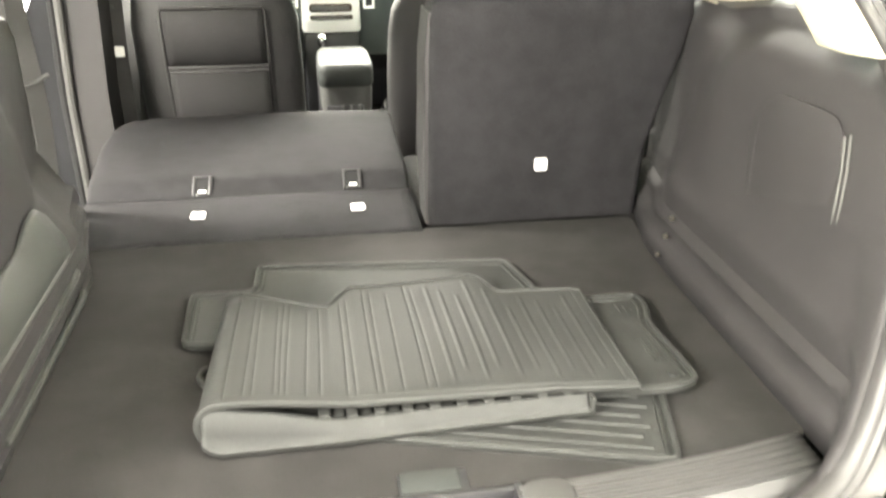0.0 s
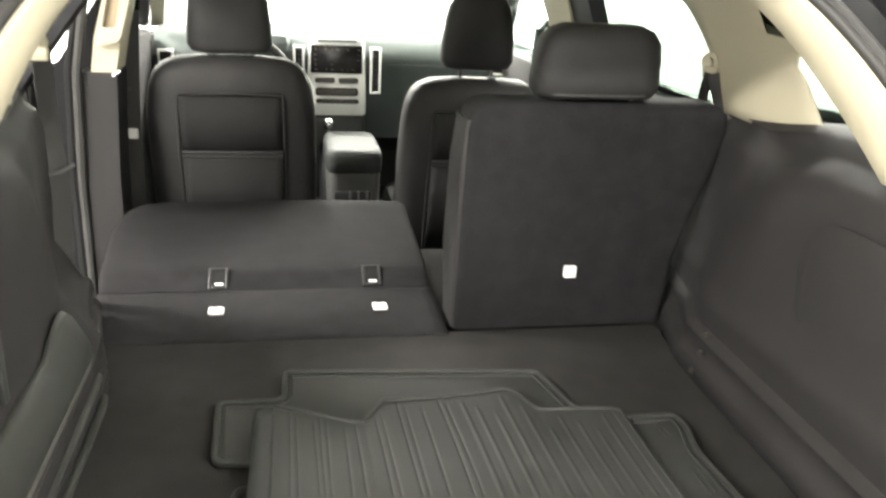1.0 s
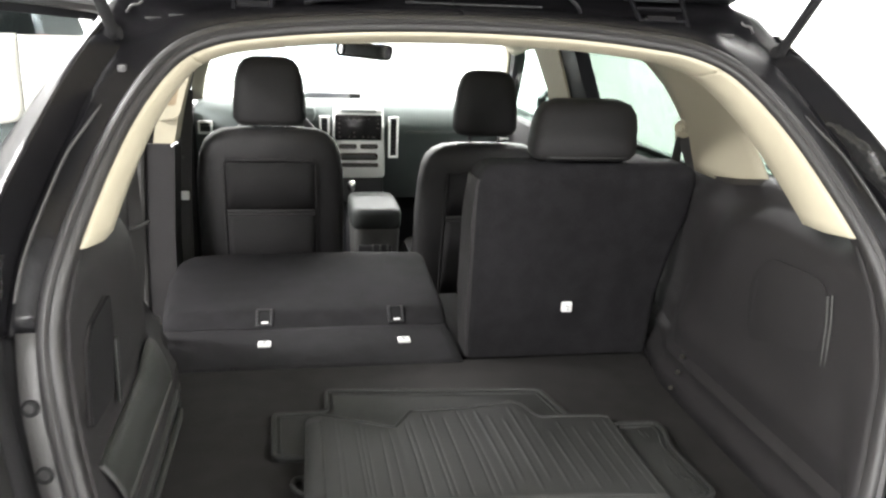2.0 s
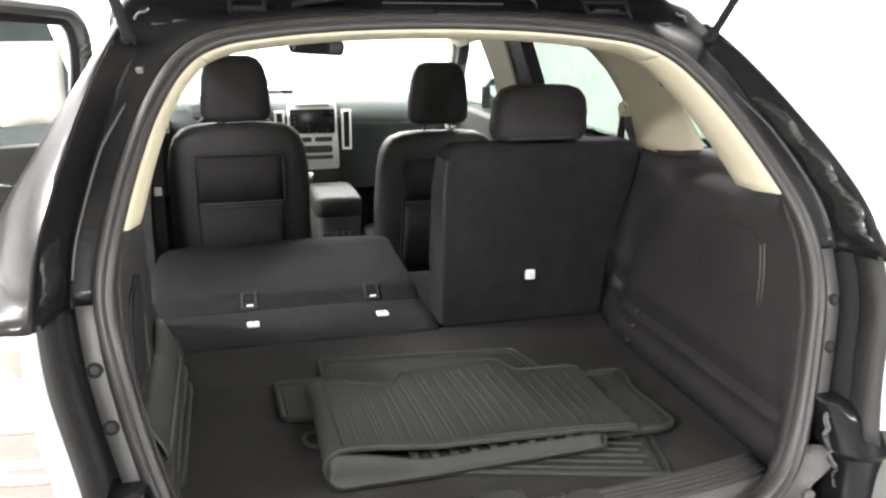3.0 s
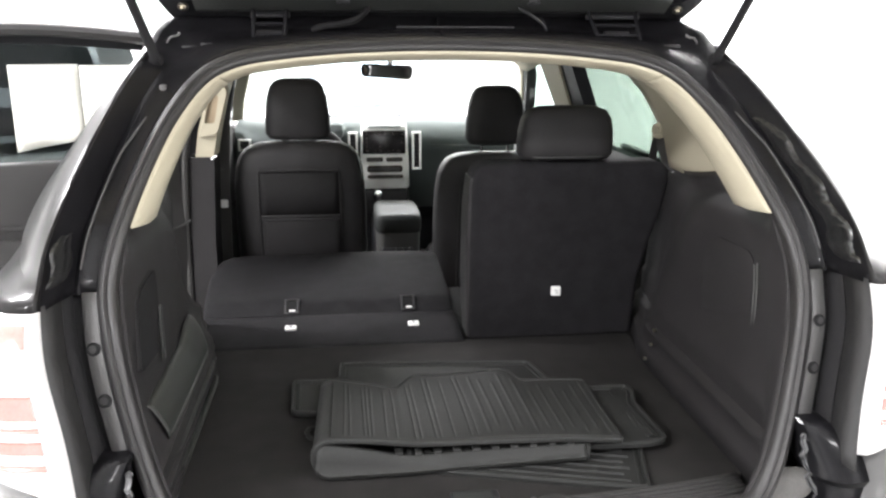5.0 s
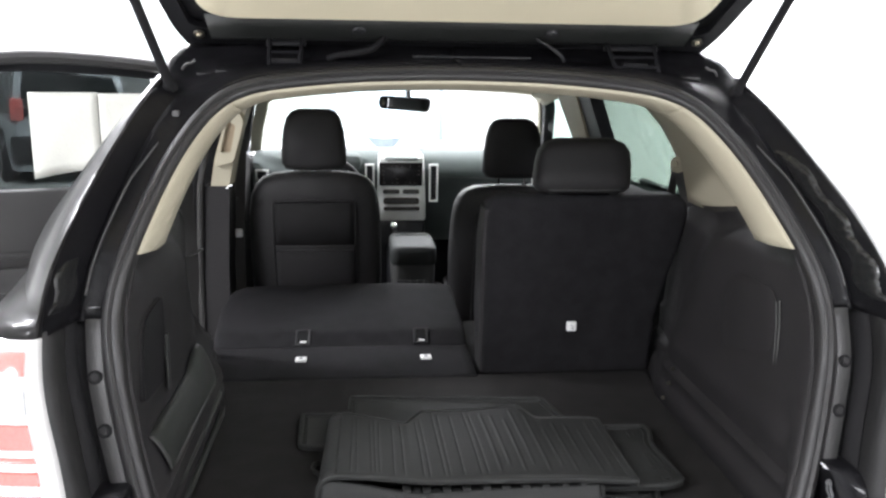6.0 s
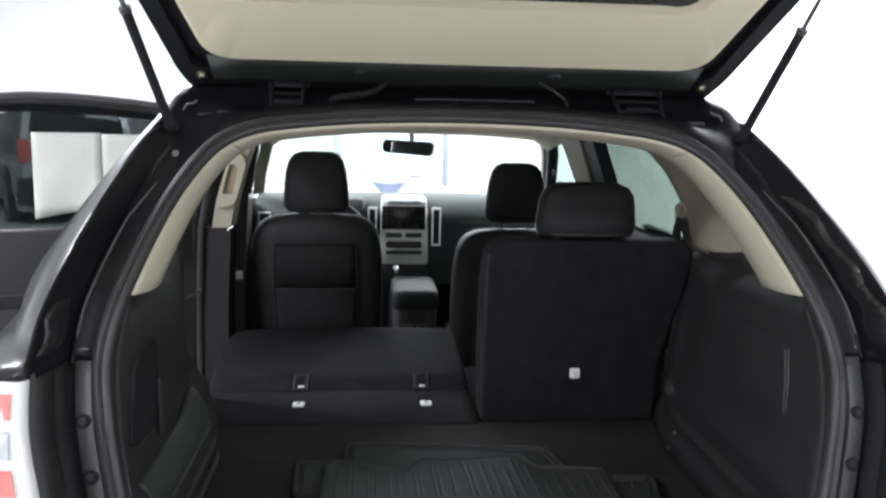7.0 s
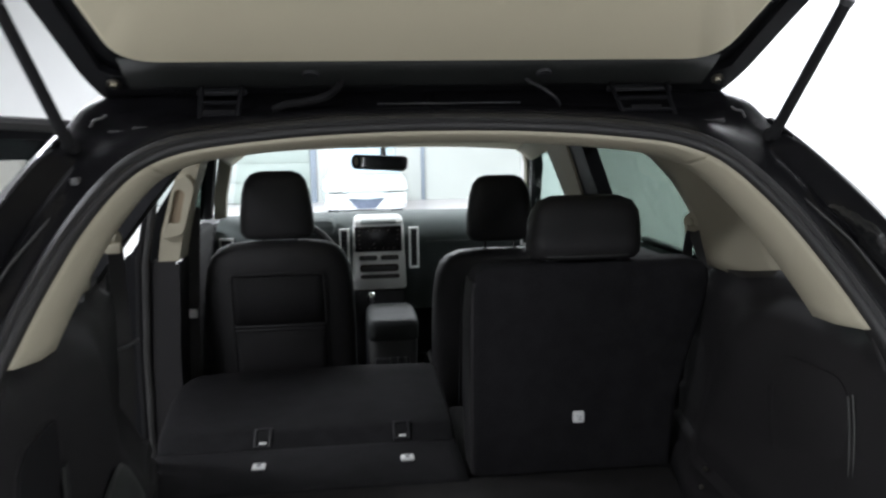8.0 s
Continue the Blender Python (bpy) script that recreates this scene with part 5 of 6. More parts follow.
# rear-view mirror hanging from the windscreen
mir = empty("rear_view_mirror", 0.0, 2.62, 1.47)
mm = Matrix.Translation((-0.022, 2.60, 1.470)) @ Euler((math.radians(2.5), math.radians(1.5), math.radians(-15.2))).to_matrix().to_4x4()
pts = rounded([(-0.118, -0.022), (0.116, -0.030), (0.124, 0.026), (-0.112, 0.030)], 0.020, 5)
b = loft([[Vector((x * k, y, z * k)) for x, z in pts] for y, k in ((0.002, 1.0), (0.03, 0.95), (0.045, 0.7))])
b.transform(mm)
shift(part("mirror_case", b, BLACKPL, mir), mir)
b = loft([[Vector((x * 0.96, y, z * 0.88)) for x, z in pts] for y in (-0.003, 0.003)])
b.transform(mm)
shift(part("mirror_glass", b, MIRRORG, mir, "silvered mirror glass"), mir)
b = sweep([Vector((x, -0.002, z)) for x, z in pts], circle(0.0055, 8), (0, -1, 0), True)
b.transform(mm)
shift(part("mirror_rim", b, BLACKPL, mir, "black plastic rim"), mir)
ring = [Vector((-0.100 + 0.016 * math.cos(a), -0.006, 0.004 + 0.026 * math.sin(a))) for a in np.linspace(0, 2 * math.pi, 25)[:-1]]
b = sweep(ring, circle(0.006, 8), (0, -1, 0), True)
b.transform(mm)
shift(part("end_ring", b, BLACKPL, mir, "black ring at the mirror's end"), mir)
shift(part("stalk", tube([(0.0, 2.64, 1.48), (0.0, 2.68, 1.54)], 0.012, 8), BLACKPL, mir), mir)
tagged(mir, "black-framed interior rear-view mirror", "mirror")
# door mirror outside the far front window
dm_ = empty("door_mirror", 0.95, 2.75, 1.15)
shift(part("mirror_shell", loft([superring(0.92, 2.78, z, hx, hy, 3, 20) for z, hx, hy in ((1.12, 0.06, 0.03), (1.15, 0.10, 0.06), (1.27, 0.10, 0.06), (1.31, 0.06, 0.03))]), PAINT, dm_), dm_)
shift(part("mirror_glass", box(0.84, 1.00, 2.715, 2.722, 1.15, 1.28, 0.002), MIRRORG, dm_, "mirror glass"), dm_)
shift(part("mirror_arm", box(0.82, 0.90, 2.76, 2.80, 1.10, 1.15, 0.01), PAINT, dm_), dm_)
tagged(dm_, "glossy black door mirror at the front door", "door mirror")


# ---------------------------------------------------------------- seats
def cushion(rings_spec, e=4.0, n=32):
    """Level rounded rings (cx, cy, z, half x, half y)."""
    return loft([superring(cx, cy, z, hx, hy, e, n) for cx, cy, z, hx, hy in rings_spec])


def front_seat(cx, dy, dz, label, head_up, head_stretch):
    root = empty("front_seat", cx, 1.95 + dy, 0.46)

    def sp(name, bm, mat, parent=None, lab="", angle=38):
        bm.transform(Matrix.Translation((cx, dy, dz)))
        return shift(part(name, bm, mat, parent or root, lab, angle), root)

    # backrest: leans back, shoulders rounded
    spec = [(0, 2.00, 0.55, 0.23, 0.085), (0, 1.965, 0.66, 0.248, 0.095), (0, 1.93, 0.80, 0.252, 0.095), (0, 1.895, 0.95, 0.252, 0.095), (0, 1.865, 1.08, 0.248, 0.088),
            (0, 1.855, 1.15, 0.238, 0.083), (0, 1.850, 1.19, 0.222, 0.076), (0, 1.848, 1.215, 0.198, 0.064), (0, 1.847, 1.231, 0.162, 0.048), (0, 1.847, 1.237, 0.11, 0.028)]
    back = sp("backrest", cushion(spec, 4.2), LEATHER, None, "black leather backrest", 60)
    # sunken map pocket panel with piped top
    rows = []
    for z, y in ((0.62, 1.870), (0.80, 1.834), (0.955, 1.797)):
        rows.append([Vector((x, y - 0.004 - 0.006 * math.cos(x / 0.15 * 1.5), z)) for x in np.linspace(-0.148, 0.148, 13)])
    thick(sp("map_pocket", grid(rows), CLOTH, back, "black map pocket"), 0.008, 0)
    rows = []
    for z, y in ((0.965, 1.797), (1.05, 1.780), (1.128, 1.766)):
        rows.append([Vector((x, y - 0.001 - 0.003 * math.cos(x / 0.15 * 1.5), z)) for x in np.linspace(-0.147, 0.147, 13)])
    thick(sp("back_panel", grid(rows), CLOTH, back, "black cloth panel"), 0.006, 0)
    for z, y, r in ((0.957, 1.789, 0.006), (0.944, 1.792, 0.005)):
        sp("piping", tube([(x, y - 0.005 * math.cos(x / 0.15 * 1.5), z) for x in np.linspace(-0.148, 0.148, 9)], r, 8), LEATHER, back)
    edge = [(-0.155, 1.875, 0.62), (-0.155, 1.835, 0.80), (-0.155, 1.797, 0.96), (-0.152, 1.766, 1.12), (-0.146, 1.763, 1.135), (0.0, 1.762, 1.138), (0.146, 1.763, 1.135), (0.152, 1.766, 1.12), (0.155, 1.797, 0.96), (0.155, 1.835, 0.80), (0.155, 1.875, 0.62)]
    sp("panel_welt", sweep([Vector(p) for p in edge], circle(0.0045, 8), (0, -1, 0.2)), LEATHER, back)
    # headrest with two posts
    spec = [(0, 1.86, 1.243, 0.075, 0.03), (0, 1.855, 1.25, 0.108, 0.048), (0, 1.85, 1.27, 0.122, 0.056), (0, 1.845, 1.33, 0.1205, 0.056), (0, 1.84, 1.40, 0.112, 0.054), (0, 1.838, 1.44, 0.100, 0.05), (0, 1.837, 1.462, 0.082, 0.042), (0, 1.837, 1.472, 0.056, 0.028)]
    spec = [(x, y, 1.472 + head_up + (z - 1.472) * head_stretch, hx, hy) for x, y, z, hx, hy in spec]
    h = sp("headrest", cushion(spec, 3.6), LEATHER, None, "black leather headrest", 60)
    for x in (-0.055, 0.055):
        sp("post", tube([(x, 1.85, 1.20), (x, 1.852, 1.275 + head_up)], 0.006, 8), CHROME, h)
        sp("post_sleeve", disc((x, 1.85, 1.228), (0, 0, 1), 0.012, 0.012, 12), BLACKPL, h)
    # seat cushion and base
    spec = [(0, 2.20, 0.56, 0.235, 0.25), (0, 2.2, 0.60, 0.25, 0.27), (0, 2.2, 0.68, 0.25, 0.27), (0, 2.2, 0.71, 0.235, 0.255)]
    sp("seat_cushion", cushion(spec, 5), LEATHER, None, "", 60)
    sp("seat_base", box(-0.21, 0.21, 2.0, 2.42, 0.46 - dz, 0.58, 0.02), BLACKPL)
    tagged(root, label, "car seat", "front seats")
    return root


front_seat(-0.397, 0.0, 0.0, "black leather front seat with map pocket behind folded bench", 0.0, 1.0)
front_seat(0.398, 0.20, -0.077, "black leather front seat set forward beside the console", 0.037, 1.07)

# upright part of the split rear bench
us = empty("bench_seat", 0.40, 1.05, 0.46)


def up(name, bm, mat, parent=None, lab="", angle=38):
    return shift(part(name, bm, mat, parent or us, lab, angle), us)


def back_ring(z, x0, x1, y0, th, r=0.02):
    """Level section of the seat back: flat behind, rounded in front."""
    pts = rounded([(x0, y0), (x1, y0), (x1, y0 + th), (x0, y0 + th)], r, 4)
    return [Vector((x, y, z)) for x, y in pts]


rings = [back_ring(0.762, 0.122, 0.618, 0.925, 0.10), back_ring(0.80, 0.120, 0.617, 0.918, 0.12), back_ring(0.93, 0.118, 0.622, 0.907, 0.14), back_ring(1.05, 0.117, 0.648, 0.897, 0.14),
         back_ring(1.15, 0.117, 0.676, 0.889, 0.13), back_ring(1.225, 0.120, 0.688, 0.883, 0.12), back_ring(1.255, 0.127, 0.685, 0.883, 0.11), back_ring(1.272, 0.140, 0.672, 0.888, 0.10), back_ring(1.28, 0.160, 0.65, 0.90, 0.075, 0.015)]
ub = up("backrest", loft(rings), SEATBACK, None, "dark charcoal carpeted seat back", 55)
rings = [back_ring(z, 0.119 + a, 0.119 + b, y, t, 0.01) for z, a, b, y, t in ((0.765, 0.0, 0.022, 0.93, 0.11), (0.93, -0.006, 0.02, 0.912, 0.14), (1.15, -0.006, 0.02, 0.894, 0.13), (1.24, 0.0, 0.022, 0.889, 0.11))]
up("side_bolster", loft(rings), LEATHER, ub, "black leather edge")
up("anchor_latch", box(0.361, 0.389, 0.899, 0.914, 0.890, 0.918, 0.004), TAGWHITE, ub, "white child seat anchor cover")
for dx, dz in ((-0.003, 0.004), (0.003, 0.002), (0.0, -0.004), (0.004, -0.005)):
    up("mark", box(0.375 + dx - 0.002, 0.375 + dx + 0.002, 0.8984, 0.9000, 0.904 + dz - 0.0015, 0.904 + dz + 0.0015), TAGMARK, ub)
spec = [(0.390, 0.94, 1.283, 0.10, 0.03), (0.390, 0.935, 1.288, 0.122, 0.05), (0.390, 0.93, 1.303, 0.132, 0.058), (0.390, 0.928, 1.334, 0.1335, 0.0595), (0.390, 0.927, 1.344, 0.1315, 0.0555), (0.390, 0.925, 1.365, 0.131, 0.056), (0.390, 0.92, 1.40, 0.124, 0.052), (0.390, 0.918, 1.422, 0.108, 0.043), (0.390, 0.918, 1.433, 0.08, 0.03)]
uh = up("headrest", cushion(spec, 4.0), LEATHER, None, "black padded headrest", 60)
up("headrest_seam", tube([(0.390 + u * 0.131, 0.8755 + 0.05 * abs(u) ** 6, 1.296) for u in np.linspace(-0.97, 0.97, 15)], 0.0024, 6), TRIM_GREY, uh, "grey piping")
for x in (0.315, 0.48):
    up("post", tube([(x, 0.93, 1.26), (x, 0.93, 1.30)], 0.006, 8), CHROME, uh)
    up("post_sleeve", box(x - 0.014, x + 0.014, 0.915, 0.945, 1.272, 1.286, 0.004), BLACKPL, uh)
up("seat_cushion", box(0.118, 0.68, 1.0, 1.55, 0.58, 0.735, 0.035, 4), CLOTH, None, "dark grey leather seat cushion")
up("seat_base", box(0.16, 0.66, 1.02, 1.45, 0.46, 0.60, 0.01), BLACKPL)
tagged(us, "upright charcoal rear seat part with wide headrest", "car seat")

# folded part of the split rear bench, its back lying flat
fs = empty("folded_bench_seat", -0.3, 1.4, 0.46)


def fo(name, bm, mat, parent=None, lab="", angle=38):
    return shift(part(name, bm, mat, parent or fs, lab, angle), fs)


FOLD_Y, FOLD_Z = (1.10, 1.150, 1.165, 1.212, 1.232, 1.30, 1.70), (0.772, 0.772, 0.778, 0.802, 0.806, 0.813, 0.843)


def folded_top(x, y):
    return lin(y, FOLD_Y, FOLD_Z) + 0.004 * math.sin(x * 9) * math.sin(y * 7)


bm = bmesh.new()
ys = [1.150 + 0.01 * i for i in range(10)] + list(np.linspace(1.25, 1.698, 12))
rows = []
for y in ys:
    x0 = lin(y, (1.150, 1.165, 1.20, 1.45, 1.60, 1.66, 1.698), (-0.655, -0.672, -0.676, -0.695, -0.685, -0.655, -0.60))
    x1 = lin(y, (1.150, 1.16, 1.69, 1.698), (0.104, 0.110, 0.112, 0.105))
    xs = [x0, x0 + 0.004, x0 + 0.014] + list(np.linspace(x0 + 0.04, x1 - 0.03, 14)) + [x1 - 0.012, x1 - 0.003, x1]
    drop = [0.016, 0.006, 0.001] + [0.0] * 14 + [0.001, 0.005, 0.014]
    end = 0.012 if y > 1.69 else 0.004 if y > 1.64 else 0.0
    row = [Vector((x0, y, 0.66))] + [Vector((x, y, folded_top(x, y) - d - end)) for x, d in zip(xs, drop)] + [Vector((x1, y, 0.66))]
    rows.append(row)
loft(rows, bm)
fb = fo("folded_backrest", bm, SEATBACK, None, "dark charcoal carpeted back lying flat", 50)
# carpeted flap that bridges to the load floor
rows = []
for i in range(13):
    y = 0.905 + i * (1.152 - 0.905) / 12
    z = 0.762 + 0.0115 * (i / 12) + 0.003 * math.sin(i / 12 * math.pi)
    rows.append([Vector((x + (0.035 * (1 - i / 12) if x < -0.5 else 0), y, z + 0.003 * noise.noise(Vector((x * 5, y * 8, 3))))) for x in np.linspace(-0.672, 0.108, 25)])
flap = thick(fo("bridge_flap", grid(rows), SEATBACK, None, "dark carpeted bridging flap"), 0.004, -1)
for x in (-0.397, -0.029):
    fo("anchor_latch", box(x - 0.017, x + 0.017, 1.020, 1.054, 0.770, 0.7780, 0.004), TAGWHITE, flap, "white child seat anchor cover")
    fo("latch_mark", box(x - 0.005, x + 0.005, 1.028, 1.046, 0.7780, 0.7785), TAGMARK, flap)
# latch slots in the sloping rear edge of the folded back
for x in (-0.402, -0.034):
    TILT = Matrix.Translation((x, 1.187, 0.791)) @ Matrix.Rotation(math.radians(29), 4, "X")
    fr = bmesh.new()
    for b in ((-0.023, -0.016, -0.032, 0.032), (0.016, 0.023, -0.032, 0.032), (-0.016, 0.016, 0.026, 0.032), (-0.016, 0.016, -0.032, -0.024)):
        box(b[0], b[1], b[2], b[3], -0.006, 0.0035, 0.0015, bm=fr, m=TILT)
    fo("latch_slot", fr, BLACKPL, fb, "black-framed latch slot")
    fo("slot_well", box(-0.016, 0.016, -0.024, 0.026, -0.006, 0.0012, m=TILT), MATTEBLACK, fb)
    fo("slot_hook", box(-0.008, 0.011, -0.022, -0.015, -0.004, 0.0028, 0.001, m=TILT), TAGWHITE, fb)
fo("hinge_side", box(-0.665, 0.10, 1.0, 1.69, 0.50, 0.665, 0.03), LEATHER, None, "black leather cushion under the folded back")
fo("seat_base", box(-0.62, 0.05, 1.05, 1.60, 0.46, 0.52, 0.01), BLACKPL)
tagged(fs, "dark charcoal rear bench part folded flat", "car seat")


# ---------------------------------------------------------------- rubber mats on the load floor
def mp(root, name, bm, mat=MATRUBBER, parent=None, lab="", angle=38):
    return shift(part(name, bm, mat, parent or root, lab, angle), root)


def rim_path(pts, z):
    return [Vector((x, y, z(x, y) if callable(z) else z)) for x, y in pts]


def inset(pts, d):
    """A closed plan outline drawn in by d."""
    k = len(pts)
    area = sum(pts[i - 1][0] * pts[i][1] - pts[i][0] * pts[i - 1][1] for i in range(k))
    out = []
    for i in range(k):
        t = Vector((pts[(i + 1) % k][0] - pts[i - 1][0], pts[(i + 1) % k][1] - pts[i - 1][1])).normalized()
        n = Vector((-t.y, t.x)) * (1 if area > 0 else -1)
        out.append((pts[i][0] + n.x * d, pts[i][1] + n.y * d))
    return out


# lowest mat, flat with ribs along it
low = rounded([(-0.22, 0.217), (0.347, 0.054), (0.436, 0.40), (-0.13, 0.50)], 0.022, 5)
m1 = empty("rubber_floor_mat", 0.1, 0.25, 0.76)
mp(m1, "mat_sheet", flat_outline(low, 0.7605, 0.766))
mp(m1, "rim", sweep(rim_path(inset(low, 0.004), 0.7685), circle(0.006, 8), (0, 0, 1), True))
mp(m1, "inner_rib", sweep(rim_path(inset(low, 0.017), 0.7665), circle(0.0022, 6), (0, 0, 1), True))
run, side_way = Vector((0.961, -0.276, 0)), Vector((0.276, 0.961, 0))
for i in range(7):
    a = Vector((0.322, 0.092, 0.7665)) + side_way * (0.024 * i) - run * (0.012 * (i % 2))
    mp(m1, "rib", tube([a - run * 0.36, a], 0.0034, 6))
tagged(m1, "flat black rubber floor mat lying lowest on the cargo carpet", "floor mat", "rubber mats")

# middle mat with stepped outline
mid = rounded([(-0.360, 0.452), (-0.366, 0.640), (-0.251, 0.637), (-0.249, 0.744), (0.252, 0.702), (0.282, 0.560), (0.320, 0.512), (0.458, 0.509), (0.458, 0.455), (0.434, 0.386), (0.444, 0.210), (0.40, 0.190), (0.05, 0.205), (-0.21, 0.27), (-0.25, 0.44)], 0.021, 5)


def mid_z(x, y):
    return 0.7665 + 0.016 * max(0.0, min(1.0, (0.56 - y) / 0.16)) * max(0.0, min(1.0, (x + 0.2) / 0.2))


m2 = empty("rubber_floor_mat", 0.1, 0.45, 0.766)
cxm, cym = 0.05, 0.45
rr = []
for dz, k in ((0.0, 1.0), (0.005, 1.0), (0.005, 0.8), (0.005, 0.5), (0.005, 0.15)):
    rr.append([Vector((cxm + (x - cxm) * k, cym + (y - cym) * k, mid_z(cxm + (x - cxm) * k, cym + (y - cym) * k) + dz)) for x, y in mid])
mp(m2, "mat_sheet", loft(rr))
mp(m2, "rim", sweep(rim_path(inset(mid, 0.004), lambda x, y: mid_z(x, y) + 0.008), circle(0.0055, 8), (0, 0, 1), True))
mp(m2, "inner_rib", sweep(rim_path(inset(mid, 0.017), lambda x, y: mid_z(x, y) + 0.0055), circle(0.0026, 6), (0, 0, 1), True))
mp(m2, "stud", disc((0.409, 0.232, 0.786), (0, 0, 1), 0.009, 0.006, 14), MATRUBBER, None, "worn shiny stud")
mp(m2, "raised_bar", tube([(0.365, 0.492, mid_z(0.37, 0.49) + 0.006), (0.41, 0.490, mid_z(0.41, 0.49) + 0.006)], 0.005, 8))
for i in range(3):
    mp(m2, "rib", tube([(0.402 + i * 0.011, 0.47 - 0.01 * i, mid_z(0.41, 0.47) + 0.0055), (0.398 + i * 0.011, 0.27, mid_z(0.40, 0.27) + 0.0055)], 0.0026, 6))
mp(m2, "hook_loop", sweep(smooth_path([Vector(p) for p in ((-0.285, 0.335, 0.764), (-0.310, 0.340, 0.768), (-0.320, 0.362, 0.770), (-0.312, 0.386, 0.768), (-0.285, 0.392, 0.764))], 5), circle(0.0055, 8), (0, 0, 1)), MATRUBBER, None, "small rubber loop")
tagged(m2, "black rubber floor mat with stepped outline and raised rim", "floor mat", "rubber mats")

# top mat, folded over on itself with the fold at one side
m3 = empty("rubber_floor_mat", 0.0, 0.35, 0.77)
FOLD_X, END_X = -0.262, 0.334
FX, FY = (-0.30, -0.262, -0.135, -0.115, -0.082, -0.072, 0.148, 0.166, 0.186, 0.20, 0.32, 0.34), (0.556, 0.562, 0.497, 0.494, 0.555, 0.566, 0.588, 0.572, 0.512, 0.506, 0.500, 0.485)
FRONT_Y = 0.178


def front_z(x):
    return lin(x, (-0.30, -0.255, -0.20, -0.09, 0.05, 0.21, 0.34), (0.842, 0.845, 0.842, 0.828, 0.826, 0.822, 0.812))


def leaf_z(x, v):
    """Height of the upper leaf, from its front edge (v = 0) to its back edge (v = 1)."""
    return front_z(x) + (0.802 - front_z(x)) * v ** 1.3 + 0.002 * math.sin(9 * x + 4 * v) + 0.0025 * math.sin(17 * x - 2 * v) * v


GROOVES = [-0.237, -0.226, -0.196, -0.187, -0.178, -0.150, -0.131, -0.094, -0.082, -0.051, -0.040, -0.012, 0.022, 0.034]
RIDGES = [0.062, 0.084, 0.112, 0.134, 0.163, 0.192, 0.219, 0.246, 0.272, 0.297]


def relief(x, v):
    """Moulded lines: thin cut grooves on the one half, raised ribs that stop short on the other."""
    h = 0.0
    for i, g in enumerate(GROOVES):
        d = abs(x - g - 0.0012 * math.sin(3 * v + i))
        if d < 0.0032 and 0.05 < v < 0.97 - 0.05 * (i % 3):
            h -= 0.0012 * (1 - d / 0.0032)
    for i, g in enumerate(RIDGES):
        d = abs(x - g)
        if d < 0.0042 and 0.10 + 0.05 * (i % 2) < v < 0.90 - 0.06 * (i % 3):
            h += 0.0012 * (1 - (d / 0.0042) ** 2)
    if x > 0.318 or v < 0.025:
        h += 0.0015
    return h


def leaf_x(x, v):
    return x - 0.010 * max(0.0, x / 0.33) * (0.5 - v)


rows, ny = [], 29
for x in np.linspace(FOLD_X, END_X, 399):
    yb = lin(x, FX, FY)
    row = []
    for j in range(ny):
        v = j / (ny - 1)
        row.append(Vector((leaf_x(x, v), FRONT_Y + (yb - FRONT_Y) * v, leaf_z(x, v) + relief(x, v))))
    rows.append(row)
upper = thick(mp(m3, "upper_leaf", grid(rows), MATRUBBER, None, "ribbed upper leaf", 60), 0.005, 0)


# the fold, tall at its front and pressed flatter behind
def fold_ring(v):
    top, foot = leaf_z(FOLD_X, v), 0.7665 + 0.004 * v
    zc, rz = (top + foot) / 2, (top - foot) / 2
    y = 0.170 + 0.008 + (lin(FOLD_X, FX, FY) - 0.178) * v
    return [Vector((FOLD_X + (0.036 - 0.006 * v) * math.cos(a) * (1 + 0.12 * math.sin(a)), y, zc + rz * math.sin(a))) for a in np.linspace(math.pi / 2, 1.5 * math.pi, 17)]


thick(mp(m3, "fold", grid([fold_ring(j / 10) for j in range(11)]), MATRUBBER, None, "", 60), 0.005, 0)


# lower leaf with a moulded wall along its front edge
def leaf_foot(x):
    return lin(x, (-0.262, -0.1, 0.05, 0.255), (0.7675, 0.769, 0.775, 0.7795))


def wall_top(x):
    return leaf_foot(x) + lin(x, (-0.30, -0.262, -0.20, -0.13, -0.1, 0.05, 0.255), (0.068, 0.064, 0.052, 0.034, 0.031, 0.029, 0.027))


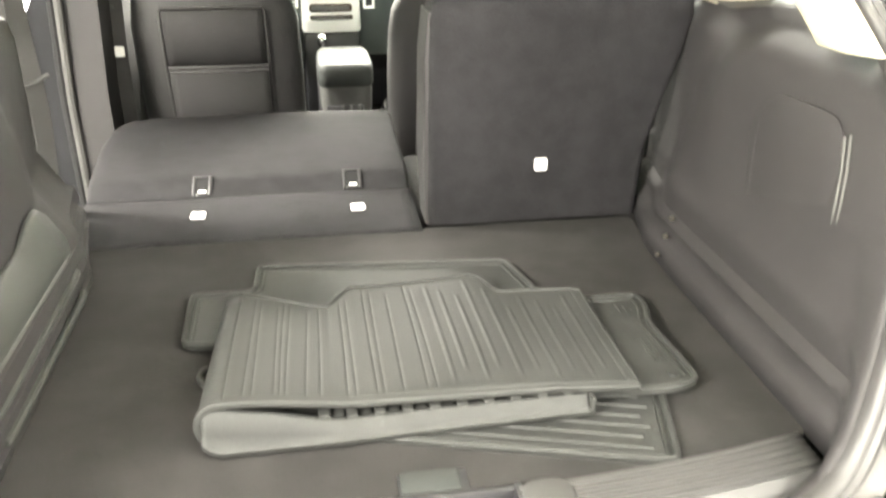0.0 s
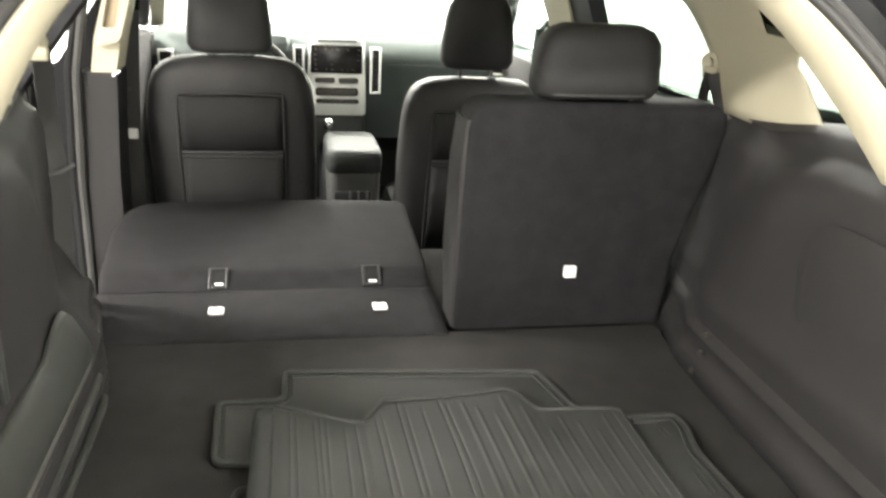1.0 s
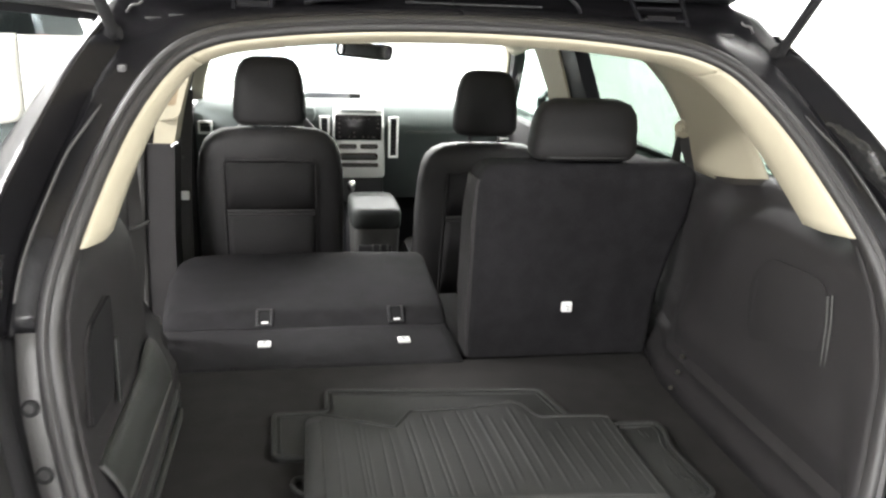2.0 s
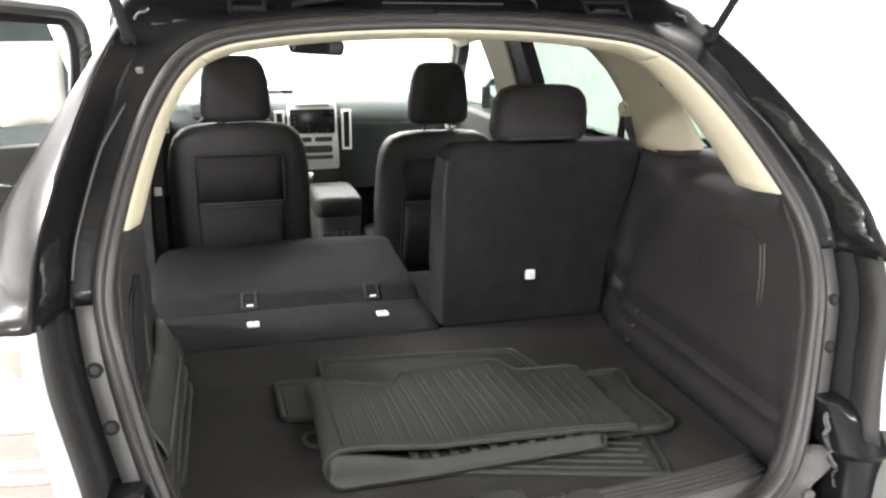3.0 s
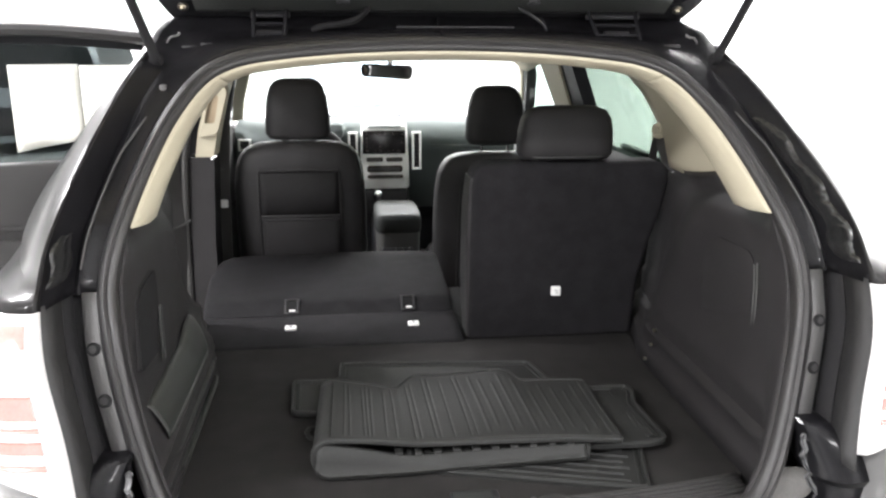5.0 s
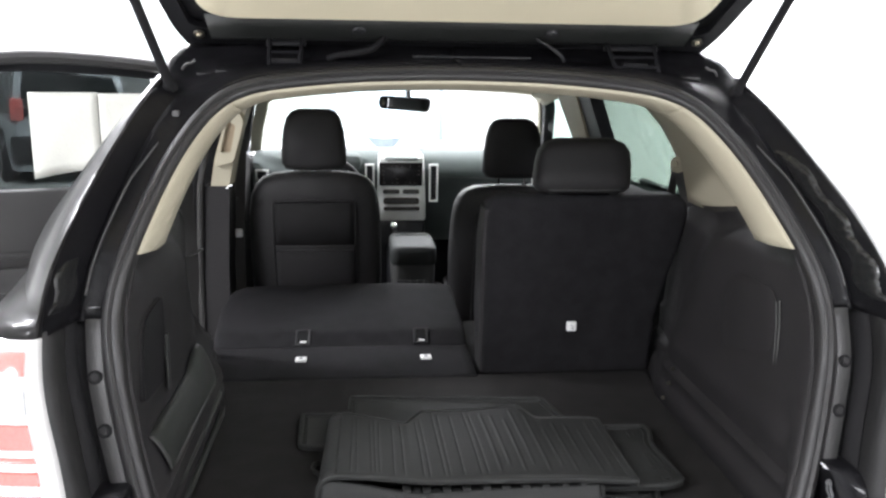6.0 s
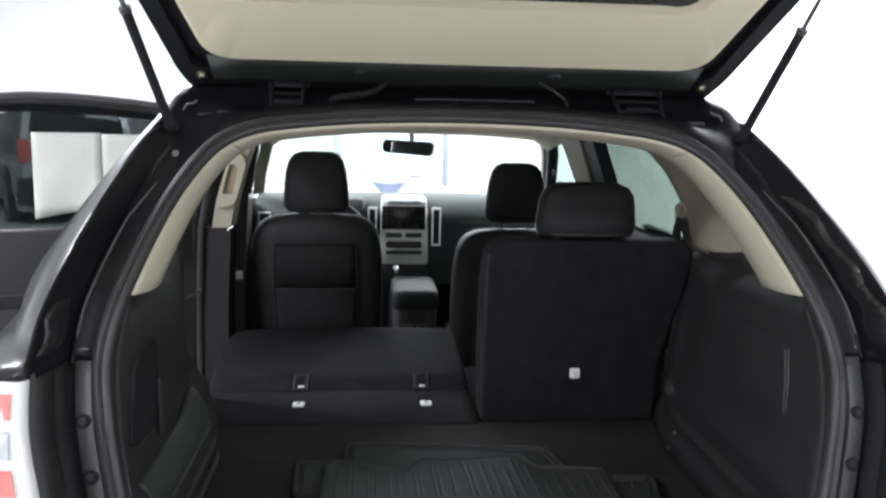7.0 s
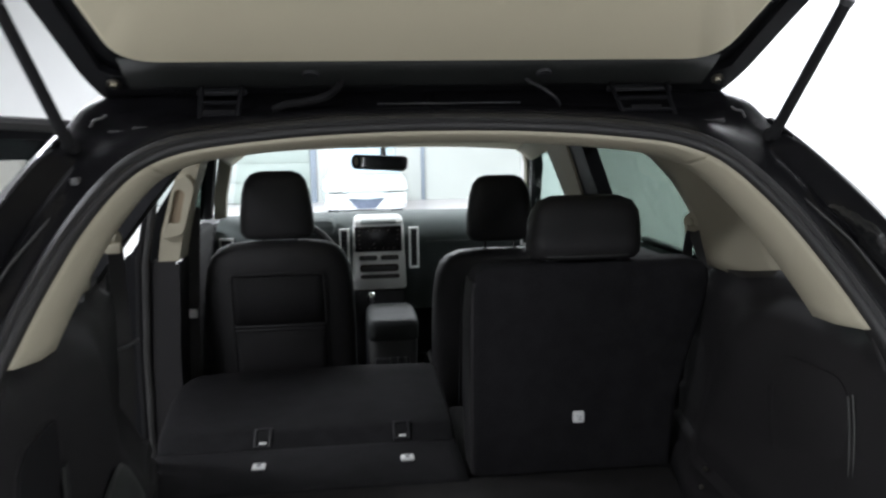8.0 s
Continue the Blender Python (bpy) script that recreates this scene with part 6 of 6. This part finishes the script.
LEAF_END = 0.255
rows = []
for x in np.linspace(FOLD_X, LEAF_END, 26):
    rows.append([Vector((x, 0.168 + (0.50 - 0.168) * v, leaf_foot(x) + 0.004)) for v in [j / 6 for j in range(7)]])
low_leaf = thick(mp(m3, "lower_leaf", grid(rows), MATRUBBER), 0.005, 0)
rows = []
for x in np.linspace(FOLD_X - 0.031, LEAF_END, 71):
    z0, z1 = leaf_foot(x), wall_top(x)
    if x < FOLD_X:
        mid, half_h = (leaf_z(FOLD_X, 0) + 0.7665) / 2, (leaf_z(FOLD_X, 0) - 0.7665) / 2 * math.sqrt(1 - ((x - FOLD_X) / 0.036) ** 2)
        z0, z1 = max(z0, mid - half_h), min(z1, mid + half_h - 0.002)
    rows.append([Vector((x, 0.164, z0 - 0.001)), Vector((x, 0.161, z0 + 0.002)), Vector((x, 0.160, z0 + 0.007)), Vector((x, 0.164, z0 + 0.010)), Vector((x, 0.168, (z0 + z1) / 2)), Vector((x, 0.175, z1 - 0.002)), Vector((x, 0.178, z1)), Vector((x, 0.184, z1 - 0.001))])
thick(mp(m3, "front_wall", grid(rows), MATRUBBER, low_leaf, "", 60), 0.004, 0)
mp(m3, "wall_end", box(LEAF_END - 0.003, LEAF_END + 0.005, 0.160, 0.196, leaf_foot(LEAF_END) - 0.001, wall_top(LEAF_END) + 0.003, 0.003), MATRUBBER, low_leaf)
for i in range(10):
    x = -0.128 + i * 0.039
    z = wall_top(x)
    mp(m3, "cleat", box(x - 0.008, x + 0.008, 0.176, 0.215, z - 0.006, z + 0.007, 0.003), MATRUBBER, low_leaf)
    mp(m3, "cleat_cup", box(x + 0.010, x + 0.029, 0.186, 0.215, z - 0.009, z - 0.001, 0.003), MATRUBBER, low_leaf)
# thick rim along the edges of the upper leaf
edge = [Vector((leaf_x(x, 0), FRONT_Y - 0.001, front_z(x) - 0.0015)) for x in np.linspace(END_X, FOLD_X, 40)]
edge += fold_ring(0)[1:]
mp(m3, "front_rim", sweep(edge, [(-0.0055, -0.004), (-0.0055, 0.004), (-0.003, 0.006), (0.003, 0.006), (0.0055, 0.004), (0.0055, -0.004)], (0, -1, 0)), MATRUBBER, upper)
edge = [Vector((leaf_x(x, 1), lin(x, FX, FY), leaf_z(x, 1) + 0.002)) for x in np.linspace(FOLD_X, END_X, 120)]
mp(m3, "back_rim", sweep(edge, circle(0.0048, 8), (0, 0, 1)), MATRUBBER, upper)
edge = [Vector((leaf_x(END_X, v), FRONT_Y + (lin(END_X, FX, FY) - FRONT_Y) * v, leaf_z(END_X, v) + 0.001)) for v in np.linspace(0, 1, 12)]
mp(m3, "side_rim", sweep(edge, circle(0.004, 8), (0, 0, 1)), MATRUBBER, upper)
tagged(m3, "ribbed black rubber mat folded over on top of others", "floor mat", "rubber mats")
